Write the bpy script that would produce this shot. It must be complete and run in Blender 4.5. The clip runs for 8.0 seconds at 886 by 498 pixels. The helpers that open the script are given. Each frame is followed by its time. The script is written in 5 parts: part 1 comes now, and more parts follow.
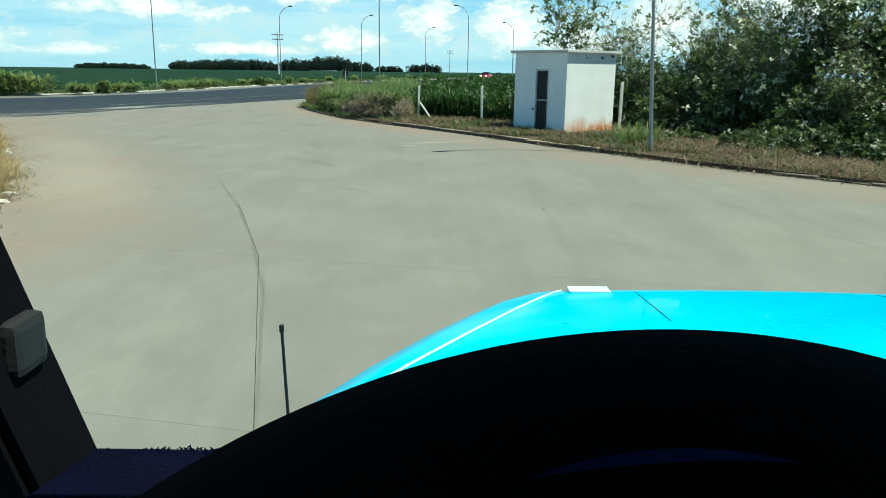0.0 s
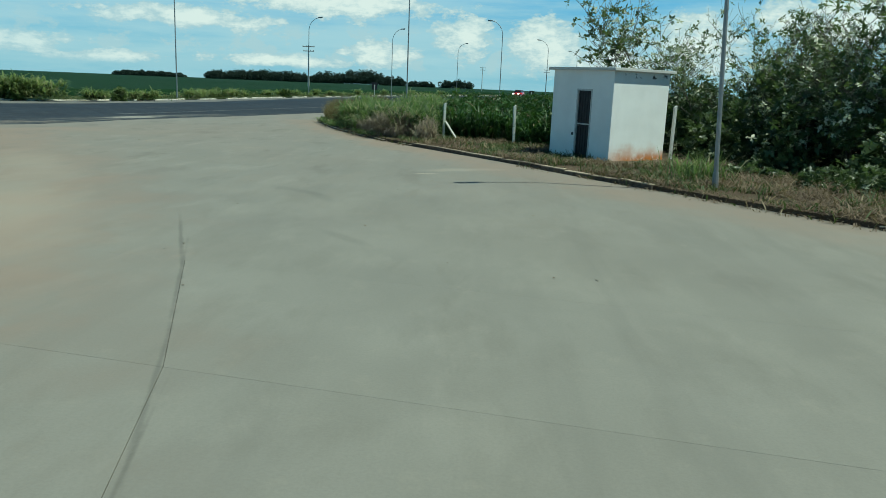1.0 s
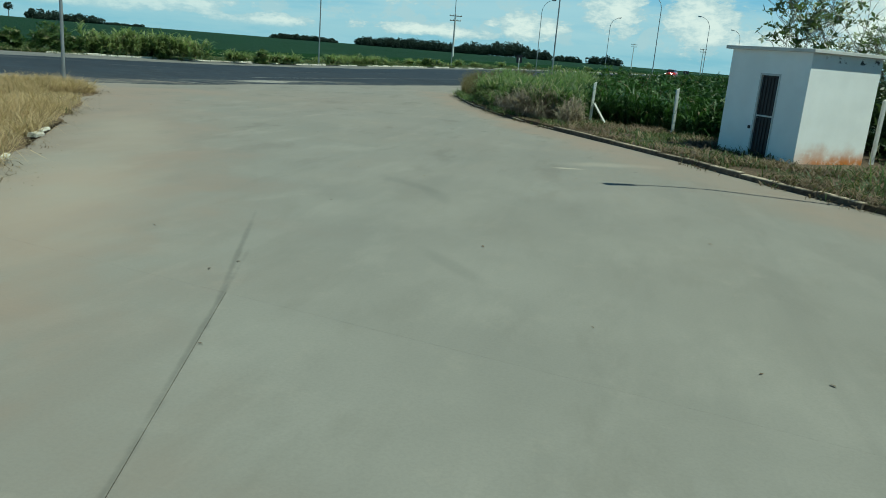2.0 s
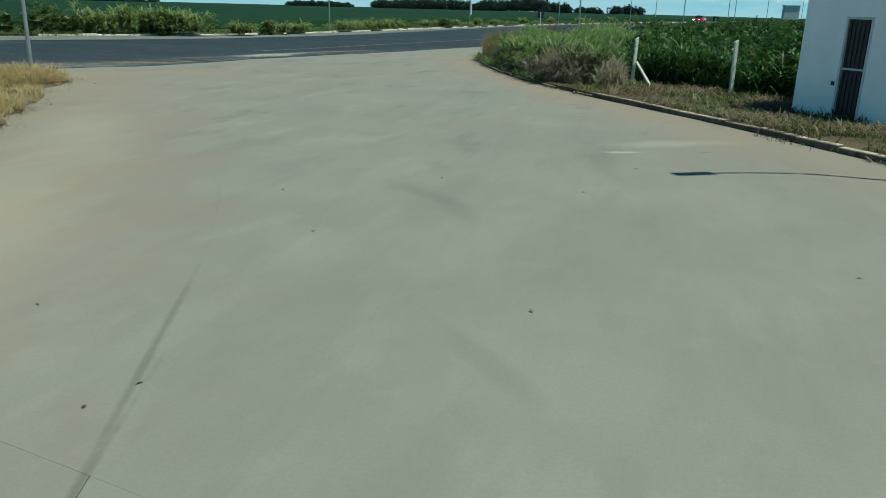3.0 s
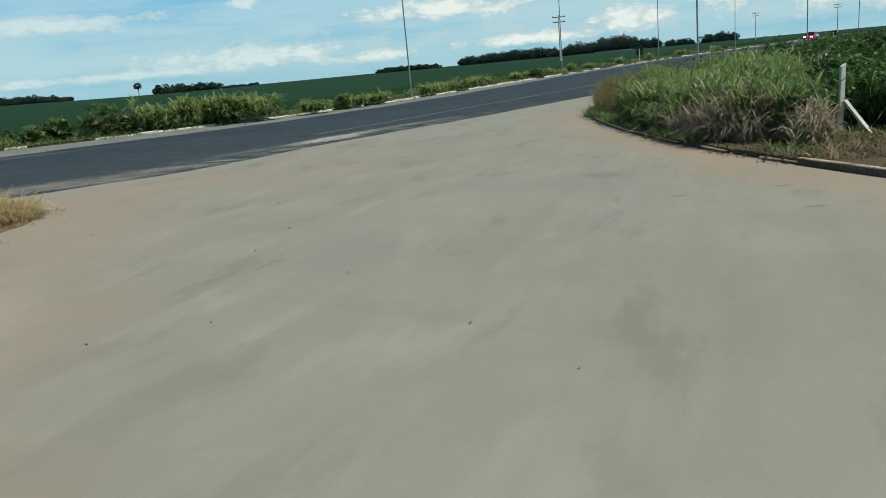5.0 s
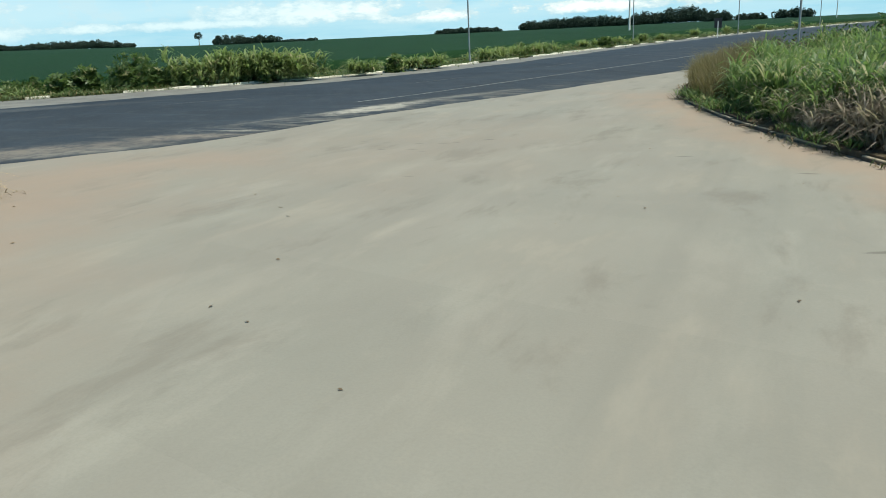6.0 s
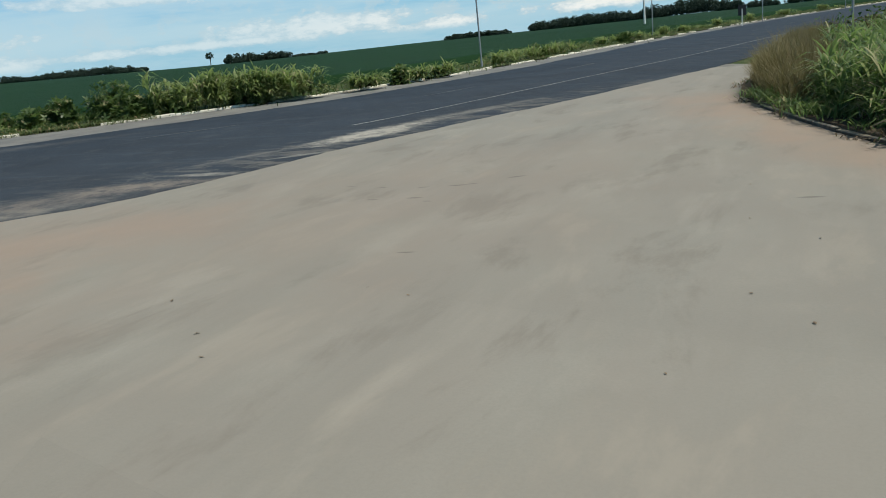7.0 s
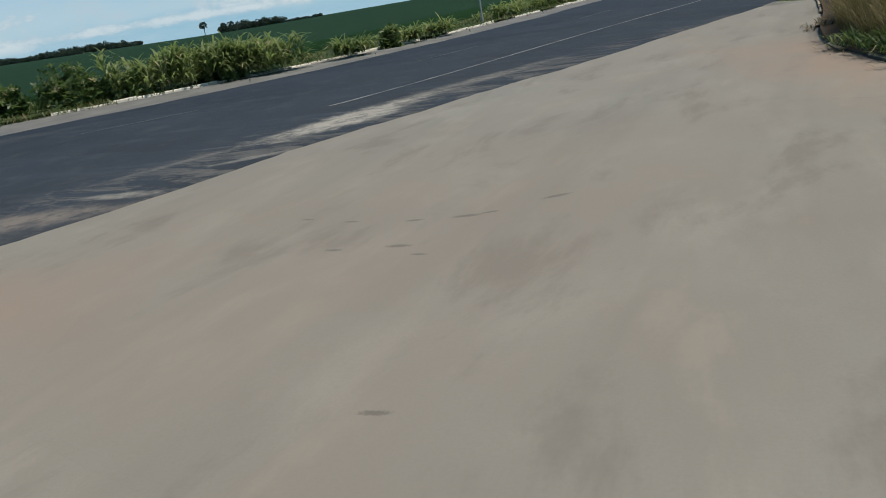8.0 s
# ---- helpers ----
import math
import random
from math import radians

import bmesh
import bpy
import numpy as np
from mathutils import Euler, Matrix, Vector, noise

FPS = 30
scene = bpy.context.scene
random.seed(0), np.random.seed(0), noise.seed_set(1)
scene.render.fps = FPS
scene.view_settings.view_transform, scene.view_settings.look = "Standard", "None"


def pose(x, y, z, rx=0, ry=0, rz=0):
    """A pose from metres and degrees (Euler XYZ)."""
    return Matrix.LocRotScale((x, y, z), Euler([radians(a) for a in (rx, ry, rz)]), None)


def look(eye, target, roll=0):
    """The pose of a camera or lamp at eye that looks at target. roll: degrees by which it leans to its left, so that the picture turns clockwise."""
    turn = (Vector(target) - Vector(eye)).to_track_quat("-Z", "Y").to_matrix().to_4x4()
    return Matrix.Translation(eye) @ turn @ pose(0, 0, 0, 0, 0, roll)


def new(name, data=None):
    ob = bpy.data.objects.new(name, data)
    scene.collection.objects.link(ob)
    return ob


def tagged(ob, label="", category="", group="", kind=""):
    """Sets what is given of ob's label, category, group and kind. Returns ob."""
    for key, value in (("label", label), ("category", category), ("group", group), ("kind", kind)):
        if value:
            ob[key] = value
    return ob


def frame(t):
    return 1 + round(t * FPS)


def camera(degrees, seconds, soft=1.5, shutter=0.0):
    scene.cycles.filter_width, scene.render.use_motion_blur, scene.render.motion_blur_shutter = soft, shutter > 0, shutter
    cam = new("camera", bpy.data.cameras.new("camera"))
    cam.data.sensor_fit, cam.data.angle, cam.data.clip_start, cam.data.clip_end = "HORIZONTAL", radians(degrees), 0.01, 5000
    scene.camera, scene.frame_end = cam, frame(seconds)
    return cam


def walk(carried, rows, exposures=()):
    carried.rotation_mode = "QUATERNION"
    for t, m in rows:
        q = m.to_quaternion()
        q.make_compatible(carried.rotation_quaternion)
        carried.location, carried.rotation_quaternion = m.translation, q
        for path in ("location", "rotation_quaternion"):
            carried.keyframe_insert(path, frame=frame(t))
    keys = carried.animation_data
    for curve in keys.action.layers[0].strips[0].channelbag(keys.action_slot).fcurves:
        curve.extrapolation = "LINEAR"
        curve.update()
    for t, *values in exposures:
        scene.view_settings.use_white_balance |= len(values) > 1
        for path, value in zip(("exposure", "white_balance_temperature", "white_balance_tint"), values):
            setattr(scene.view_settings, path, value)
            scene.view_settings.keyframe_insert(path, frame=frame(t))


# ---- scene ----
cam = camera(59.5, 8.0, soft=0.9)
PATH = [
    (0, (0.001, -0.015, 2.107), (0.003, 1.933, 1.654), 0.8),
    (0.5, (0.065, 1.572, 2.127), (0.069, 3.521, 1.68), 1.8),
    (1, (0.106, 3.272, 2.107), (0.039, 5.227, 1.691), 2.4),
    (1.5, (-0.039, 4.866, 2.097), (-0.183, 6.804, 1.623), 3.8),
    (2, (-0.169, 6.215, 2.113), (-0.564, 8.11, 1.612), 4.7),
    (2.2, (-0.256, 6.846, 2.105), (-0.613, 8.736, 1.556), 4.1),
    (3.3, (-1.038, 10.099, 2.159), (-1.547, 11.937, 1.559), 0.7),
    (3.5, (-1.162, 10.763, 2.143), (-1.746, 12.58, 1.544), 1.7),
    (4, (-1.663, 12.545, 2.173), (-2.35, 14.337, 1.609), 0.1),
    (4.5, (-2.26, 14.162, 2.141), (-3.005, 15.937, 1.598), -1.4),
    (5, (-2.869, 15.925, 2.128), (-3.586, 17.733, 1.664), -5.4),
    (5.2, (-3.148, 16.663, 2.147), (-3.924, 18.437, 1.646), -5.7),
    (6.3, (-4.863, 20.625, 2.089), (-5.661, 22.374, 1.537), -1.7),
    (6.5, (-5.164, 21.373, 2.087), (-5.907, 23.164, 1.595), -1.9),
    (7, (-6.0, 23.171, 2.072), (-6.875, 24.891, 1.546), -6.2),
    (7.5, (-6.857, 24.963, 2.035), (-7.857, 26.614, 1.511), -5.3),
    (8, (-7.693, 26.895, 1.981), (-8.588, 28.572, 1.357), -9.7),
]
EXPOSURES = [(0, 0.36, 6300, -14), (0.5, 0.05, 6150, -14), (1, -0.15, 6050, -16), (1.5, -0.22, 6050, -17), (2, -0.17, 6050, -17), (3.5, -0.07, 6250, -11), (4, 0.02, 6400, -4),
             (4.5, 0.23, 6500, -4), (5, -0.07, 6500, -4), (6.3, 0.4, 6500, -2), (6.5, 0.35, 6500, -2), (7, -0.05, 6500, 4), (7.5, -0.2, 6500, 5), (8, -0.22, 6500, 8)]
walk(cam, [(t, look(eye, target, roll)) for t, eye, target, roll in PATH], EXPOSURES)

# ---- world, sun, exposure ----
SUN_EL = radians(63)
SUN_H = Vector((0.985, -0.17)).normalized()


def link(nt, a, b):
    nt.links.new(a, b)


def setin(nt, node, values):
    for key, v in values.items():
        if hasattr(v, "is_output"):
            nt.links.new(v, node.inputs[key])
        else:
            node.inputs[key].default_value = v


def nd(nt, kind, values=None, **attrs):
    n = nt.nodes.new(kind)
    if kind == "ShaderNodeMath":
        n.operation = attrs.get("op", "MULTIPLY")
        n.use_clamp = attrs.get("clamp", False)
    elif kind == "ShaderNodeVectorMath":
        n.operation = attrs.get("op", "ADD")
    if values:
        setin(nt, n, values)
    return n


def mth(nt, op, a, b=0.0, clamp=False):
    return nd(nt, "ShaderNodeMath", {0: a, 1: b}, op=op, clamp=clamp).outputs[0]


def smooth(nt, value, lo, hi, to0=0.0, to1=1.0):
    n = nt.nodes.new("ShaderNodeMapRange")
    n.interpolation_type = "SMOOTHSTEP"
    setin(nt, n, {"Value": value, "From Min": lo, "From Max": hi, "To Min": to0, "To Max": to1})
    return n.outputs[0]


def mixc(nt, fac, a, b, blend="MIX"):
    n = nt.nodes.new("ShaderNodeMix")
    n.data_type, n.blend_type = "RGBA", blend
    setin(nt, n, {0: fac})
    for sock, v in ((n.inputs[6], a), (n.inputs[7], b)):
        if hasattr(v, "is_output"):
            nt.links.new(v, sock)
        else:
            sock.default_value = (*v, 1) if len(v) == 3 else v
    return n.outputs[2]


def noise_tex(nt, vec, scale, detail=4.0, rough=0.55, dist=0.0):
    n = nd(nt, "ShaderNodeTexNoise", {"Vector": vec, "Scale": scale, "Detail": detail, "Roughness": rough, "Distortion": dist})
    return n.outputs[0]


world = bpy.data.worlds.new("sky")
scene.world = world
world.use_nodes = True
wt = world.node_tree
wt.nodes.clear()
sky = wt.nodes.new("ShaderNodeTexSky")
sky.sky_type, sky.sun_disc = "NISHITA", False
sky.sun_elevation, sky.sun_rotation = SUN_EL, math.atan2(SUN_H.x, SUN_H.y)
sky.air_density, sky.dust_density, sky.ozone_density = 1.0, 0.6, 1.5
SKY_STRENGTH, CLOUD = 0.088, 10.3
wdir = nd(wt, "ShaderNodeTexCoord").outputs["Generated"]
sep = nd(wt, "ShaderNodeSeparateXYZ", {0: wdir})
az = mth(wt, "MULTIPLY", mth(wt, "ARCTAN2", mth(wt, "MULTIPLY", sep.outputs[0], -1.0), sep.outputs[1]), 57.2958)
el = mth(wt, "MULTIPLY", mth(wt, "ARCSINE", sep.outputs[2]), 57.2958)
sph = nd(wt, "ShaderNodeCombineXYZ", {0: mth(wt, "MULTIPLY", az, 0.5), 1: mth(wt, "MULTIPLY", el, 1.0), 2: 0.0}).outputs[0]
puff = noise_tex(wt, sph, 0.85, 8.0, 0.66)
streak = noise_tex(wt, nd(wt, "ShaderNodeCombineXYZ", {0: mth(wt, "MULTIPLY", az, 0.07), 1: mth(wt, "MULTIPLY", el, 0.55), 2: 4.0}).outputs[0], 1.0, 6.0, 0.6)
# heaped clouds: azimuth to the left of north, elevation, half width, half height, all in degrees
HEAPS = [(10.5, 5.3, 8.0, 1.3), (1.0, 3.4, 2.2, 2.0), (7.0, 1.9, 3.0, 1.1), (-4.8, 3.0, 3.0, 2.2), (-15, 3.3, 4.0, 2.2), (20, 3.7, 7.5, 0.8),
         (35, 1.6, 8.0, 1.0), (54, 0.8, 2.4, 0.9), (25, 0.9, 4.0, 0.5), (46, 4.6, 8.0, 0.6), (-9.5, 2.0, 3.0, 1.2), (-24, 5.0, 6.0, 2.0), (30, 7.0, 4.0, 0.5), (34, 5.2, 1.2, 0.35), (42, 1.1, 16.0, 0.35), (14, 1.2, 6.0, 0.5), (60, 2.5, 8.0, 0.8)]
heap = None
for a, e, w, h in HEAPS:
    da = mth(wt, "DIVIDE", mth(wt, "SUBTRACT", az, a), w)
    de = mth(wt, "DIVIDE", mth(wt, "SUBTRACT", el, e), h)
    r = mth(wt, "SQRT", mth(wt, "ADD", mth(wt, "MULTIPLY", da, da), mth(wt, "MULTIPLY", de, de)))
    one = mth(wt, "SUBTRACT", 1.0, r)
    heap = one if heap is None else mth(wt, "MAXIMUM", heap, one)
heap = mth(wt, "MAXIMUM", heap, -0.55)
dens = mth(wt, "ADD", mth(wt, "MULTIPLY", heap, 0.34), puff)
cum = smooth(wt, dens, 0.485, 0.60)
low = mth(wt, "MULTIPLY", smooth(wt, el, 0.4, 1.8), smooth(wt, el, 15.0, 5.0))
thin = mth(wt, "MULTIPLY", smooth(wt, streak, 0.26, 0.60), low)
# clear-sky tone from the horizon up, laid over the sky model
tone = mixc(wt, smooth(wt, el, 0.0, 9.0), (3.5, 6.7, 8.9), (0.7, 4.7, 9.6))
tone = mixc(wt, smooth(wt, el, 9.0, 32.0), tone, (0.28, 0.75, 1.6))
base = mixc(wt, 0.88, sky.outputs[0], tone)
base = mixc(wt, mth(wt, "MULTIPLY", thin, 0.62), base, (6.4, 8.2, 9.3))
veil = mth(wt, "MULTIPLY", smooth(wt, el, 6.5, 1.0), smooth(wt, noise_tex(wt, nd(wt, "ShaderNodeCombineXYZ", {0: mth(wt, "MULTIPLY", az, 0.12), 1: mth(wt, "MULTIPLY", el, 0.7), 2: 9.0}).outputs[0], 1.0, 6.0, 0.62), 0.30, 0.62))
base = mixc(wt, mth(wt, "MULTIPLY", veil, 0.5), base, (6.1, 7.9, 9.0))
rank = mth(wt, "MULTIPLY", smooth(wt, noise_tex(wt, nd(wt, "ShaderNodeCombineXYZ", {0: mth(wt, "MULTIPLY", az, 0.42), 1: mth(wt, "MULTIPLY", el, 0.62), 2: 2.0}).outputs[0], 1.0, 8.0, 0.64), 0.50, 0.58), mth(wt, "MULTIPLY", smooth(wt, el, 0.5, 1.1), smooth(wt, el, 4.6, 2.6)))
cum = mth(wt, "MAXIMUM", cum, mth(wt, "MULTIPLY", rank, 0.7))
shade = mixc(wt, smooth(wt, mth(wt, "ADD", dens, mth(wt, "MULTIPLY", mth(wt, "SUBTRACT", noise_tex(wt, sph, 2.4, 6.0, 0.6), 0.5), 0.5)), 0.50, 0.82), (0.60 * CLOUD, 0.73 * CLOUD, 0.82 * CLOUD), (CLOUD, CLOUD, CLOUD))
final = mixc(wt, mth(wt, "MULTIPLY", mth(wt, "MULTIPLY", cum, smooth(wt, az, 16.0, 42.0, 1.0, 0.5)), smooth(wt, el, 0.2, 1.0)), base, shade)
bg = nd(wt, "ShaderNodeBackground", {"Color": final, "Strength": SKY_STRENGTH})
out = nd(wt, "ShaderNodeOutputWorld")
link(wt, bg.outputs[0], out.inputs[0])

sun_data = bpy.data.lights.new("sun", "SUN")
sun_data.energy, sun_data.angle, sun_data.color = 5.0, radians(0.53), (1.0, 0.95, 0.87)
sun = new("sun", sun_data)
sun_from = Vector((SUN_H.x * math.cos(SUN_EL), SUN_H.y * math.cos(SUN_EL), math.sin(SUN_EL)))
sun.matrix_world = look(sun_from * 80, (0, 0, 0))


# ---- materials ----
def material(name):
    m = bpy.data.materials.new(name)
    m.use_nodes = True
    nt = m.node_tree
    return m, nt, nt.nodes["Principled BSDF"]


def place(nt, world_space=True):
    if world_space:
        return nd(nt, "ShaderNodeNewGeometry").outputs["Position"]
    return nd(nt, "ShaderNodeTexCoord").outputs["Object"]


def relief(nt, bsdf, height, strength, distance):
    b = nd(nt, "ShaderNodeBump", {"Height": height, "Strength": strength, "Distance": distance})
    link(nt, b.outputs[0], bsdf.inputs["Normal"])


def plain(name, c1, c2, scale=3.0, fine=60.0, rough=0.7, metal=0.0, bump=0.2, dist=0.01, world_space=False, coat=0.0, vary=0.0):
    """Two-colour surface with large blotches, fine grain and relief."""
    m, nt, b = material(name)
    p = place(nt, world_space)
    big, small = noise_tex(nt, p, scale, 5), noise_tex(nt, p, fine, 3)
    f = mth(nt, "ADD", mth(nt, "MULTIPLY", smooth(nt, big, 0.3, 0.7), 0.7), mth(nt, "MULTIPLY", smooth(nt, small, 0.3, 0.7), 0.3))
    col = mixc(nt, f, c1, c2)
    if vary:
        rnd = nd(nt, "ShaderNodeObjectInfo").outputs["Random"]
        hsv = nd(nt, "ShaderNodeHueSaturation", {"Value": smooth(nt, rnd, 0, 1, 1 - vary, 1 + vary), "Color": col})
        col = hsv.outputs[0]
    setin(nt, b, {"Base Color": col, "Metallic": metal, "Coat Weight": coat})
    link(nt, smooth(nt, big, 0.2, 0.8, max(0.02, rough - 0.08), min(1, rough + 0.08)), b.inputs["Roughness"])
    relief(nt, b, small, bump, dist)
    return m


def leafy(name, lo, hi, rough=0.5, through_light=0.3, back=None, cluster=1.7, weight=0.7):
    """Leaves and blades: each one its own shade between two colours, with light passing through."""
    m, nt, b = material(name)
    rnd = nd(nt, "ShaderNodeNewGeometry").outputs["Random Per Island"]
    p = place(nt)
    patchy = noise_tex(nt, p, 0.45, 3)
    f = mth(nt, "ADD", mth(nt, "MULTIPLY", rnd, 0.6), mth(nt, "MULTIPLY", smooth(nt, patchy, 0.35, 0.65), 0.4))
    col = mixc(nt, f, lo, hi)
    if back:
        pick = mth(nt, "ADD", rnd, mth(nt, "MULTIPLY", mth(nt, "SUBTRACT", noise_tex(nt, p, cluster, 3), 0.5), weight))
        col = mixc(nt, smooth(nt, pick, back[0], back[0] + 0.02), col, back[1])
    setin(nt, b, {"Base Color": col, "Roughness": rough, "Specular IOR Level": 0.4})
    tr = nd(nt, "ShaderNodeBsdfTranslucent", {"Color": mixc(nt, 0.5, col, (hi[0] * 1.3, hi[1] * 1.5, hi[2]))})
    mix = nd(nt, "ShaderNodeMixShader", {0: through_light})
    link(nt, b.outputs[0], mix.inputs[1])
    link(nt, tr.outputs[0], mix.inputs[2])
    link(nt, mix.outputs[0], nt.nodes["Material Output"].inputs[0])
    return m


def spot(nt, p, cx, cy, half_len, half_wid, turn, warp, soft=0.5):
    """A soft-edged stain: 1 inside, 0 outside; its outline is broken up by the warp value."""
    mp = nt.nodes.new("ShaderNodeMapping")
    mp.vector_type = "TEXTURE"
    setin(nt, mp, {"Vector": p, "Location": (cx, cy, 0), "Rotation": (0, 0, radians(turn)), "Scale": (half_len, half_wid, 1000)})
    r = nd(nt, "ShaderNodeVectorMath", {0: mp.outputs[0]}, op="LENGTH").outputs["Value"]
    r = mth(nt, "ADD", r, mth(nt, "MULTIPLY", mth(nt, "SUBTRACT", warp, 0.5), 2.2))
    return smooth(nt, r, 1.0 + soft, 1.0 - soft)


def concrete_material():
    m, nt, b = material("yard_concrete")
    p = place(nt)
    # stains are drawn out along the way the lorries drive
    drawn = nd(nt, "ShaderNodeMapping", {"Vector": p, "Rotation": (0, 0, radians(-22)), "Scale": (1.0, 0.36, 1)}).outputs[0]
    huge, big, mid, fine = noise_tex(nt, p, 0.11, 4), noise_tex(nt, p, 0.5, 5, 0.6), noise_tex(nt, p, 2.2, 6, 0.7), noise_tex(nt, p, 38, 4, 0.7)
    patch, smear = noise_tex(nt, drawn, 1.0, 7, 0.68, 0.3), noise_tex(nt, drawn, 1.25, 6, 0.62, 0.3)
    col = mixc(nt, smooth(nt, big, 0.25, 0.75), (0.201, 0.193, 0.168), (0.243, 0.234, 0.205))
    col = mixc(nt, mth(nt, "MULTIPLY", smooth(nt, huge, 0.42, 0.66), 0.5), col, (0.212, 0.199, 0.166))
    col = mixc(nt, mth(nt, "MULTIPLY", smooth(nt, patch, 0.48, 0.70), 0.42), col, (0.158, 0.147, 0.122))
    col = mixc(nt, mth(nt, "MULTIPLY", smooth(nt, smear, 0.49, 0.70), mth(nt, "ADD", 0.24, mth(nt, "MULTIPLY", smooth(nt, nd(nt, "ShaderNodeSeparateXYZ", {0: p}).outputs[0], 0.0, -9.0), 0.26))), col, (0.315, 0.298, 0.256))
    col = mixc(nt, mth(nt, "MULTIPLY", smooth(nt, mid, 0.54, 0.74), 0.26), col, (0.30, 0.278, 0.228))
    col = mixc(nt, mth(nt, "MULTIPLY", smooth(nt, fine, 0.35, 0.7), 0.2), col, (0.145, 0.137, 0.118))
    y = nd(nt, "ShaderNodeSeparateXYZ", {0: p}).outputs[1]
    north = smooth(nt, y, 10.0, 27.0)
    dirt = noise_tex(nt, drawn, 0.5, 6, 0.65, 0.3)
    tan = noise_tex(nt, drawn, 1.0, 6, 0.66, 0.3)
    # the mouth of the yard is browner, with trodden-in soil
    col = mixc(nt, mth(nt, "MULTIPLY", smooth(nt, dirt, 0.30, 0.66, 0.25, 1.0), mth(nt, "ADD", 0.05, mth(nt, "MULTIPLY", north, 0.55))), col, (0.226, 0.202, 0.173))
    col = mixc(nt, mth(nt, "MULTIPLY", smooth(nt, tan, 0.55, 0.70), mth(nt, "MULTIPLY", north, 0.30)), col, (0.325, 0.29, 0.24))
    col = mixc(nt, mth(nt, "MULTIPLY", smooth(nt, tan, 0.47, 0.32), mth(nt, "MULTIPLY", north, 0.5)), col, (0.150, 0.130, 0.108))
    # tyre-polished lanes that bend round to the road
    for turn, wide, long, amount in ((-17, 0.9, 0.05, 0.22), (-31, 1.7, 0.09, 0.18)):
        lane = noise_tex(nt, nd(nt, "ShaderNodeMapping", {"Vector": p, "Rotation": (0, 0, radians(turn)), "Scale": (wide, long, 1)}).outputs[0], 1.0, 4)
        col = mixc(nt, mth(nt, "MULTIPLY", smooth(nt, lane, 0.52, 0.72), amount), col, (0.155, 0.148, 0.13))
    # red-brown dust blown in from the verges
    dusty = smooth(nt, tan, 0.28, 0.6, 0.45, 1.0)
    for cx, cy, hl, hw, turn, amount in ((-11.0, 20.9, 11.0, 2.1, 122, 0.62), (-15.6, 28.4, 3.2, 1.6, 60, 0.6), (-5.4, 35.6, 8.5, 1.0, 117, 0.8), (-7.4, 41.2, 3.0, 0.9, 105, 0.7), (-5.9, 11.5, 5.0, 1.3, 104, 0.8), (-12.9, 24.0, 3.4, 0.8, 122, 0.5),
                                         (-1.0, 27.0, 5.0, 0.8, 123, 0.45), (1.3, 23.9, 8.0, 1.2, 121, 0.5), (9.0, 13.3, 8.0, 1.4, 132, 0.5), (-11.5, 32.0, 5.0, 3.0, 60, 0.25)):
        col = mixc(nt, mth(nt, "MULTIPLY", spot(nt, p, cx, cy, hl, hw, turn, big, 0.7), mth(nt, "MULTIPLY", dusty, amount)), col, (0.262, 0.200, 0.156))
    # pale blown sand in the lee of the dry verge
    for cx, cy, hl, hw, turn, amount in ((-7.0, 14.8, 3.0, 0.8, 118, 0.3), (-9.6, 20.0, 2.5, 0.7, 125, 0.25), (-1.0, 21.7, 0.25, 0.07, 20, 0.8), (-0.2, 22.9, 0.9, 0.25, 30, 0.35)):
        col = mixc(nt, mth(nt, "MULTIPLY", spot(nt, p, cx, cy, hl, hw, turn, smear, 0.8), amount), col, (0.40, 0.355, 0.285))
    # dirt and tyre black beside the open joint
    for cx, cy, hl, hw, turn in ((-1.45, 5.9, 1.6, 0.014, 102), (-2.05, 8.3, 1.2, 0.02, 106), (-2.9, 11.0, 1.5, 0.022, 108), (-3.6, 12.9, 1.4, 0.025, 111)):
        col = mixc(nt, mth(nt, "MULTIPLY", spot(nt, p, cx, cy, hl, hw, turn, mid, 0.8), 0.5), col, (0.105, 0.10, 0.088))
    # dark rubber scuffs
    for cx, cy, hl, hw, turn in ((-3.2, 17.9, 0.7, 0.16, 140), (-2.7, 17.35, 0.6, 0.14, 120), (-1.6, 13.6, 0.5, 0.1, 130)):
        col = mixc(nt, mth(nt, "MULTIPLY", spot(nt, p, cx, cy, hl, hw, turn, patch, 0.6), 0.2), col, (0.105, 0.10, 0.088))
    # chipped hollows with dark grit
    for cx, cy, hl, turn in ((-11.2, 33.0, 0.20, 10), (-10.7, 33.1, 0.30, 15), (-10.5, 33.2, 0.18, 25), (-10.0, 33.65, 0.30, 35), (-11.0, 32.3, 0.26, 5), (-11.9, 33.0, 0.18, 0), (-12.5, 33.1, 0.16, 0),
                             (-10.7, 32.1, 0.16, 0), (-11.6, 32.2, 0.2, 0), (-6.1, 32.2, 0.3, 10), (-4.3, 31.0, 0.3, 0), (-9.8, 29.8, 0.2, 10), (-3.7, 27.2, 0.3, 20), (-2.0, 26.3, 0.3, 15), (-2.3, 27.8, 0.3, 30), (0.3, 22.2, 0.2, 10)):
        col = mixc(nt, mth(nt, "MULTIPLY", spot(nt, p, cx, cy, hl * 0.42, hl * 0.12, turn, fine, 0.5), 0.6), col, (0.09, 0.082, 0.07))
